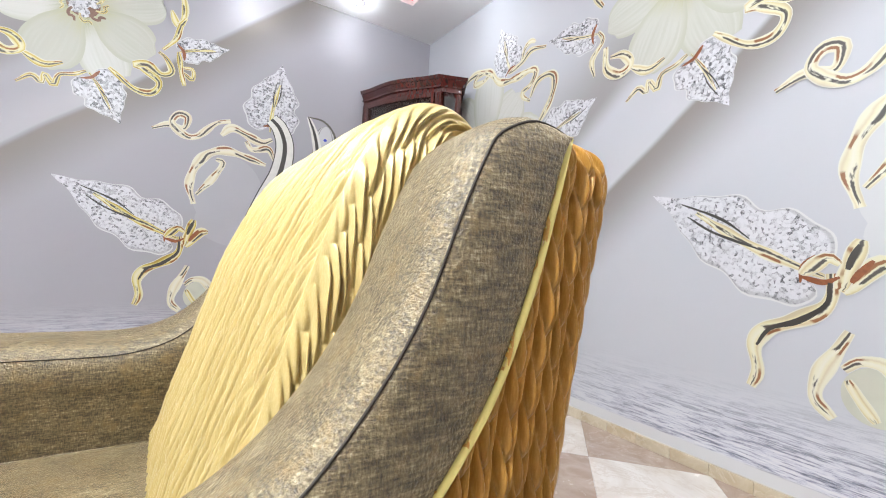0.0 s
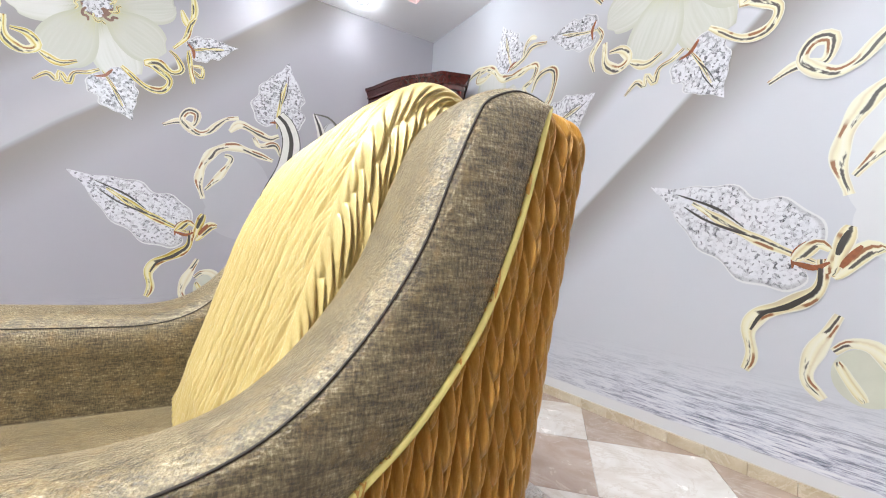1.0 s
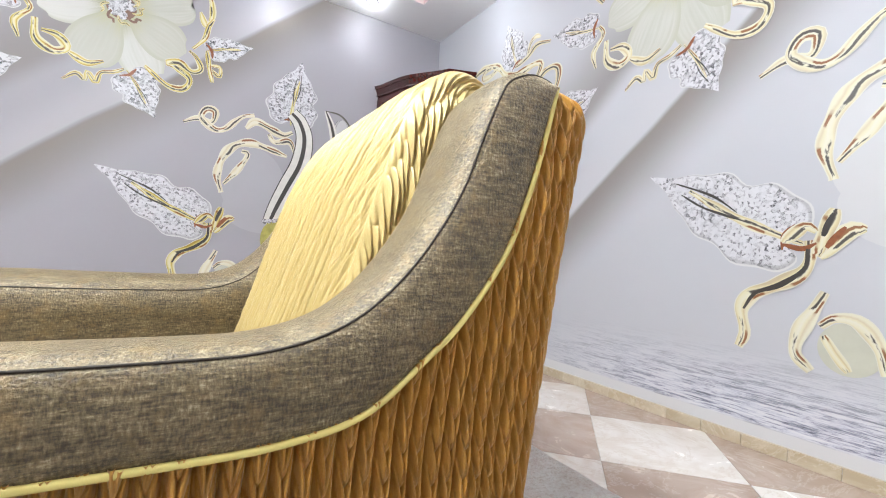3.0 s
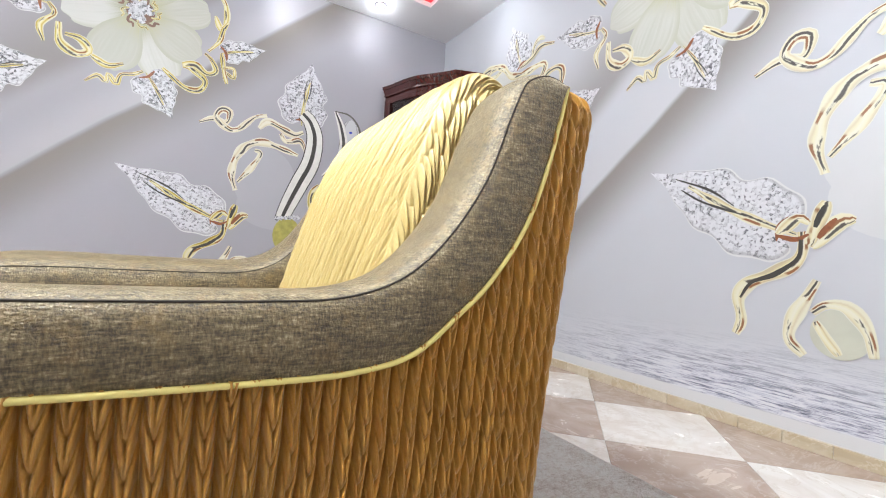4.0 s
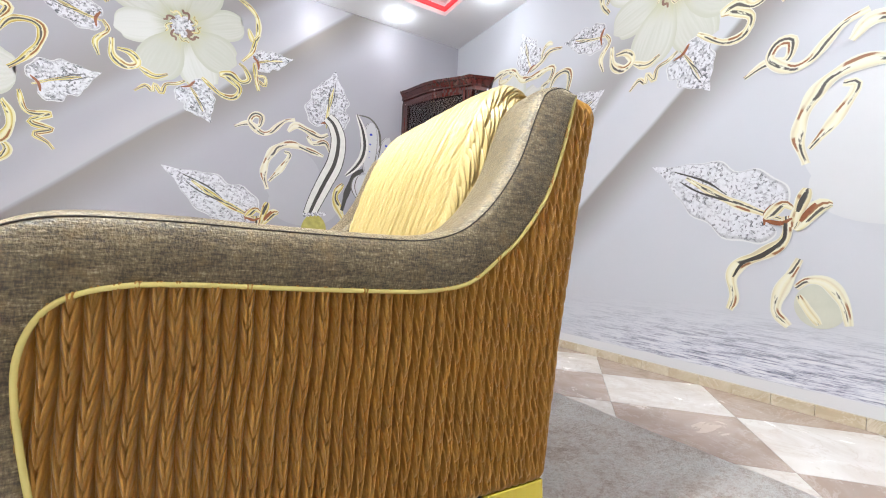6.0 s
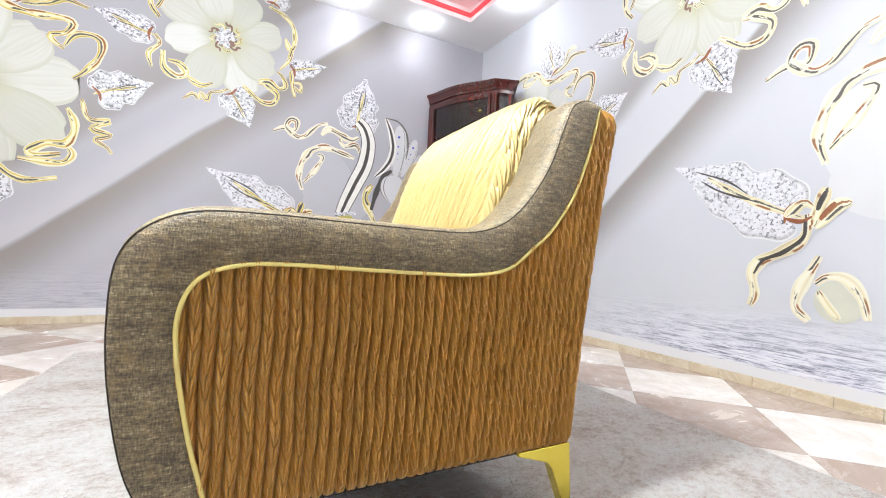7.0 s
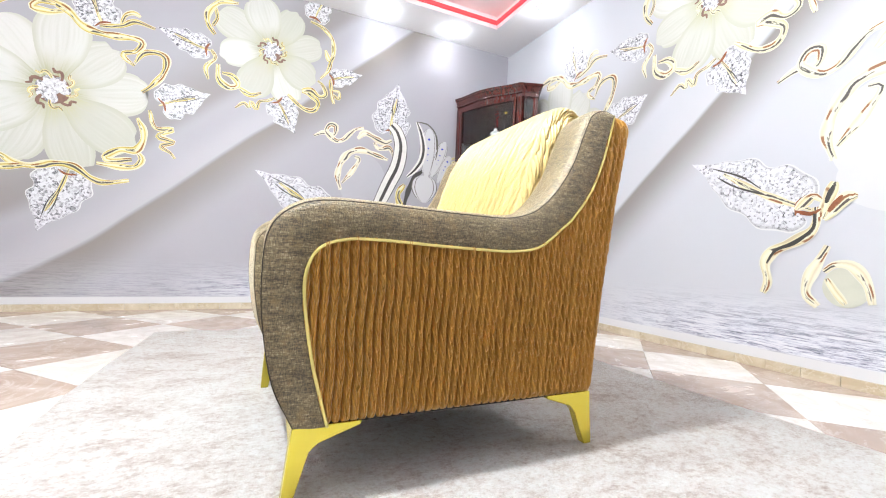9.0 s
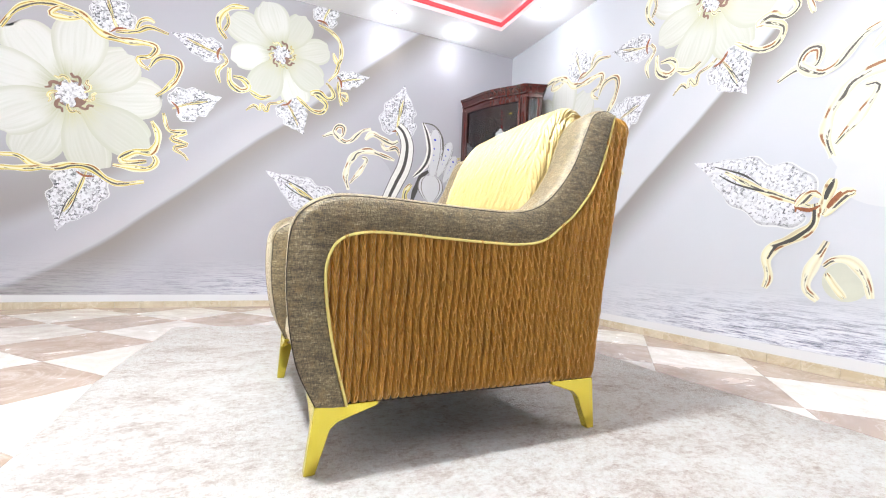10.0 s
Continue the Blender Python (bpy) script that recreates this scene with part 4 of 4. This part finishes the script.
def pad(name, chair, x0, x1, y0, y1, z0, z1, front, crown, mat, label):
    """A soft block: rounded front, crowned top."""
    n, m = 40, 40
    prof = spline([(x1, z1), (x0 + 0.12, z1), (x0 + 0.03, z1 - 0.006), (x0 - front * 0.6, z1 - 0.03), (x0 - front, (z0 + z1) / 2), (x0 - front * 0.6, z0 + 0.025), (x0 + 0.03, z0), (x1, z0)], n)
    u = np.linspace(0, 1, m)[None, :]
    bow = 1 - np.abs(2 * u - 1) ** 4
    rz = (prof[:, 1:] - (z0 + z1) / 2) / (z1 - z0)
    x = prof[:, :1] + (1 - bow) * 0.02 * (prof[:, :1] < x0 + 0.1)
    z = prof[:, 1:] + crown * bow * np.maximum(rz, 0) * 2
    v = np.stack([x, y0 + (y1 - y0) * u + 0 * x, z], -1)
    f = grid_faces(n, m)[:, ::-1]
    ends = [tuple(i * m for i in range(n)), tuple(i * m + m - 1 for i in range(n))[::-1]]
    return mesh_object(name, v.reshape(-1, 3), [*f.tolist(), *ends], mat, chair, True, label)


def armchair():
    c = thing("armchair", "armchair in gold smocked satin and grey-brown chenille on brass legs", "armchair")
    arm(c, CY0, CY0 + 0.125), arm(c, CY1, CY1 - 0.125)
    side_panel(c, CY0, 1, True), side_panel(c, CY1, -1, False)
    # back shell
    n, m = 40, 30
    z = np.linspace(0.165, 0.862, n)[:, None]
    y = np.linspace(CY0 + 0.03, CY1 - 0.03, m)[None, :]
    rear = np.stack([back_x(z) - 0.004 + 0 * y, y + 0 * z, z + 0 * y], -1)
    fore = np.stack([back_x(z) - 0.1 + 0 * y, y + 0 * z, z + 0 * y], -1)
    f = np.vstack([grid_faces(n, m), grid_faces(n, m, n * m)[:, ::-1]]).tolist()
    f += [((n - 1) * m + j, n * m + (n - 1) * m + j, n * m + (n - 1) * m + j + 1, (n - 1) * m + j + 1) for j in range(m - 1)]
    f += [(i * m, (i + 1) * m, n * m + (i + 1) * m, n * m + i * m) for i in range(n - 1)] + [(i * m + m - 1, n * m + i * m + m - 1, n * m + (i + 1) * m + m - 1, (i + 1) * m + m - 1) for i in range(n - 1)]
    mesh_object("back_shell", np.vstack([rear.reshape(-1, 3), fore.reshape(-1, 3)]), f, M_SATIN, c, True, "gold satin outer back")
    pad("seat_cushion", c, -0.53, 0.12, CY0 + 0.128, CY1 - 0.128, 0.305, 0.415, 0.018, 0.014, M_CHENILLE, "grey-brown chenille seat cushion")
    pad("front_apron", c, -0.525, 0.12, CY0 + 0.128, CY1 - 0.128, 0.2, 0.303, 0.016, 0.0, M_CHENILLE, "grey-brown chenille front apron")
    part("underside", box(bmesh.new(), -0.5, 0.18, CY0 + 0.012, CY1 - 0.012, 0.163, 0.178), M_UNDER, c, "black lining cloth")
    back_cushion(c)
    for mirror in (False, True):
        leg(c, mirror, CY0, 1), leg(c, mirror, CY1, -1)
    return c


armchair()


# ---------- the rug ----------
def rug():
    x0, x1, y0, y1 = -1.08, 1.005, -1.45, 2.24
    nx, ny = 220, 380
    x, y = np.linspace(x0, x1, nx)[:, None], np.linspace(y0, y1, ny)[None, :]
    e = np.minimum(np.minimum(x - x0, x1 - x), np.minimum(y - y0, y1 - y))
    z = 0.012 * np.clip(e / 0.012, 0, 1) ** 0.5
    rs = np.random.RandomState(4)
    z = z + rs.uniform(-0.0016, 0.0016, z.shape) * (e > 0.01)
    wob = 0.003 * np.sin(y * 7) + 0.002 * np.sin(y * 31)
    skew = -0.035 + 0.09 * np.clip((y - 1.2) / 1.04, 0, 1)
    v = np.stack([x + wob + skew * (x1 - x) / (x1 - x0) + 0 * y, y + 0.002 * np.sin(x * 21) + 0 * x, z], -1).reshape(-1, 3)
    ob = mesh_object("rug", v, grid_faces(nx, ny)[:, ::-1], M_RUG, None, True)
    return tagged(ob, "cream rug with faded beige mottling under the armchair", "rug")


rug()


# ---------- the corner cabinet ----------
def outward(ob):
    """Turns every face of a closed mesh outwards."""
    bm = bmesh.new()
    bm.from_mesh(ob.data)
    bmesh.ops.recalc_face_normals(bm, faces=bm.faces)
    bm.to_mesh(ob.data)
    bm.free()
    return ob


def cabinet():
    c = thing("display_cabinet", "dark red mahogany corner display cabinet with curved glass front", "cabinet")
    a, b = np.array([1.21, 3.15]), np.array([1.485, 2.49])
    d = (b - a) / np.linalg.norm(b - a)
    out = np.array([d[1], -d[0]])
    if out[0] > 0:
        out = -out
    w = float(np.linalg.norm(b - a))

    def plan(grow, k=28):
        """The cabinet's outline from above: a serpentine front, a short canted end, the two walls."""
        s = np.linspace(0, 1, k)
        bow = 0.05 * np.sin(np.pi * s) ** 2
        fr = [tuple(a + d * w * x + out * (q + grow)) for x, q in zip(s, bow)]
        return fr + [(1.618 + grow * 0.4, 2.442 - grow), (1.765, 2.66 - grow), (1.765, 3.17), (1.25 - grow * 0.4, 3.17)]

    def slab(name, z0, z1, g0, g1, mat, label=""):
        lo, hi = plan(g0), plan(g1)
        n = len(lo)
        v = [(x, y, z0) for x, y in lo] + [(x, y, z1) for x, y in hi]
        f = [(i, (i + 1) % n, n + (i + 1) % n, n + i) for i in range(n)] + [tuple(range(n))[::-1], tuple(n + i for i in range(n))]
        return outward(mesh_object(name, v, f, mat, c, False, label))

    slab("cornice_top", 1.95, 1.972, 0.036, 0.042, M_WOOD)
    slab("cornice_cove", 1.912, 1.95, 0.006, 0.026, M_WOOD)
    slab("cornice_bead", 1.9, 1.912, 0.016, 0.014, M_WOOD)
    slab("frieze", 1.87, 1.9, 0.0, 0.0, M_WOOD)
    slab("plinth", 0.0, 0.1, 0.012, 0.0, M_WOOD)
    slab("base_cupboard", 0.1, 0.78, -0.004, -0.004, M_WOOD)
    slab("waist_moulding", 0.78, 0.82, 0.012, 0.004, M_WOOD)
    for z in (1.1, 1.43):
        slab("glass_shelf", z, z + 0.008, -0.025, -0.025, M_GLASS)
    for q in ((1.25, 1.765, 3.172, 3.19), (1.766, 1.78, 2.66, 3.17)):
        part("back_panel", box(bmesh.new(), *q, 0.82, 1.87), M_MIRROR, c, "smoked mirror back")

    def post(x, y, r, z0, z1, name="post"):
        bm = box(bmesh.new(), -r, r, -r, r, z0, z1, r * 0.3)
        bmesh.ops.transform(bm, matrix=pose(x, y, 0, 0, 0, math.degrees(math.atan2(d[1], d[0]))), verts=bm.verts)
        part(name, bm, M_WOOD, c)

    for s, r in ((0.03, 0.02), (0.97, 0.024)):
        q = a + d * w * s - out * 0.01
        post(q[0], q[1], r, 0.82, 1.87)
    post(1.604, 2.466, 0.016, 0.82, 1.87), post(1.745, 2.66, 0.014, 0.82, 1.87)
    # curved door: stiles, rails, bent glass
    door = []
    s = np.linspace(0.07, 0.93, 30)
    line = [a + d * w * x + out * (0.042 * math.sin(math.pi * x) - 0.012) for x in s]

    def bent(name, i0, i1, z0, z1, thick, mat, parent, start=0.0):
        sel = line[i0:i1]
        v = []
        for z in (z0, z1):
            for o in (start, thick):
                v += [(*(p + out * o), z) for p in sel]
        n = len(sel)
        f = [(i, i + 1, 2 * n + i + 1, 2 * n + i) for i in range(n - 1)] + [(n + i, 3 * n + i, 3 * n + i + 1, n + i + 1) for i in range(n - 1)]
        f += [(2 * n + i, 2 * n + i + 1, 3 * n + i + 1, 3 * n + i) for i in range(n - 1)] + [(i, n + i, n + i + 1, i + 1) for i in range(n - 1)]
        f += [(0, 2 * n, 3 * n, n), (n - 1, 2 * n - 1, 4 * n - 1, 3 * n - 1)]
        return outward(mesh_object(name, v, f, mat, parent, False))

    dr = bent("door", 0, 30, 1.838, 1.868, 0.02, M_WOOD, c)
    bent("rail", 0, 30, 0.83, 0.88, 0.02, M_WOOD, dr)
    bent("stile", 0, 2, 0.88, 1.838, 0.02, M_WOOD, dr)
    bent("stile", 28, 30, 0.88, 1.838, 0.02, M_WOOD, dr)
    gl = bent("pane", 1, 29, 0.885, 1.836, 0.004, M_GLASS, dr)
    gl.visible_shadow = False
    bent("sticker", 24, 26, 1.74, 1.749, 0.0065, M_TAG, dr, 0.005)
    # glass of the canted end
    bm = bmesh.new()
    p0, p1 = np.array([1.51, 2.487]), np.array([1.588, 2.466])
    vs = [bm.verts.new((*p, z)) for p, z in ((p0, 0.82), (p1, 0.82), (p1, 1.87), (p0, 1.87))]
    bm.faces.new(vs)
    bmesh.ops.solidify(bm, geom=bm.faces[:], thickness=0.004)
    e = part("end_pane", bm, M_GLASS, c)
    e.visible_shadow = False
    bm = bmesh.new()
    bm.faces.new([bm.verts.new((x, y, z)) for x, y, z in ((1.618, 2.48, 0.82), (1.735, 2.645, 0.82), (1.735, 2.645, 1.87), (1.618, 2.48, 1.87))])
    bmesh.ops.solidify(bm, geom=bm.faces[:], thickness=0.015)
    part("side_panel", bm, M_WOOD, c)
    for z0, z1 in ((1.845, 1.87), (0.82, 0.87)):
        bm = bmesh.new()
        bm.faces.new([bm.verts.new((*p, z)) for p, z in ((p0, z0), (p1, z0), (p1, z1), (p0, z1))])
        bmesh.ops.solidify(bm, geom=bm.faces[:], thickness=0.018)
        part("end_rail", bm, M_WOOD, c)


cabinet()


def jar(x, y, z, k, label):
    j = thing("china_jar", label, "jar", "china in the cabinet", at=(x, y, z))
    lathe("body", [(0.03 * k, 0), (0.05 * k, 0.02 * k), (0.062 * k, 0.07 * k), (0.05 * k, 0.12 * k), (0.035 * k, 0.14 * k), (0.038 * k, 0.15 * k)], M_CHINA, j)
    lathe("lid", [(0.04 * k, 0.151 * k), (0.036 * k, 0.165 * k), (0.012 * k, 0.175 * k), (0.014 * k, 0.19 * k), (0.002, 0.195 * k)], M_CHINA, j)


jar(1.46, 2.85, 1.439, 1.2, "white china lidded jar on a glass shelf")
jar(1.36, 3.02, 1.439, 0.55, "small white china jar on a glass shelf")
jar(1.5, 2.8, 1.109, 1.2, "large white china jar on a glass shelf")


# ---------- floor tiles ----------
def clip_poly(poly, x0, x1, y0, y1):
    for axis, lim, sign in ((0, x0, 1), (0, x1, -1), (1, y0, 1), (1, y1, -1)):
        res = []
        for i, p in enumerate(poly):
            q = poly[i - 1]
            dp, dq = sign * (p[axis] - lim), sign * (q[axis] - lim)
            if (dp >= 0) != (dq >= 0):
                f = dq / (dq - dp)
                res.append((q[0] + f * (p[0] - q[0]), q[1] + f * (p[1] - q[1])))
            if dp >= 0:
                res.append(p)
        poly = res
        if not poly:
            break
    return poly


HALF, SPIN = 0.318, radians(-2.0)
ex, ey = (HALF * math.cos(SPIN), HALF * math.sin(SPIN)), (-HALF * math.sin(SPIN), HALF * math.cos(SPIN))
for i in range(-18, 8):
    for j in range(-16, 14):
        if (i + j) % 2 == 0:
            continue
        cx, cy = 1.151 + ex[0] * i + ey[0] * j, 0.878 + ex[1] * i + ey[1] * j
        k = 0.996
        poly = [(cx + k * sx * ex[0] + k * sy * ey[0], cy + k * sx * ex[1] + k * sy * ey[1]) for sx, sy in ((1, 0), (0, 1), (-1, 0), (0, -1))]
        poly = clip_poly(poly, XW + 0.005, XE - 0.005, YS + 0.005, YN - 0.005)
        if len(poly) < 3:
            continue
        n = len(poly)
        v = [(x, y, 0.0) for x, y in poly] + [(x, y, -0.0025) for x, y in poly]
        f = [tuple(range(n))] + [(a, n + a, n + (a + 1) % n, (a + 1) % n) for a in range(n)]
        mesh_object("floor_tile", v, f, M_CREAM if i % 2 else M_BROWN, floor)
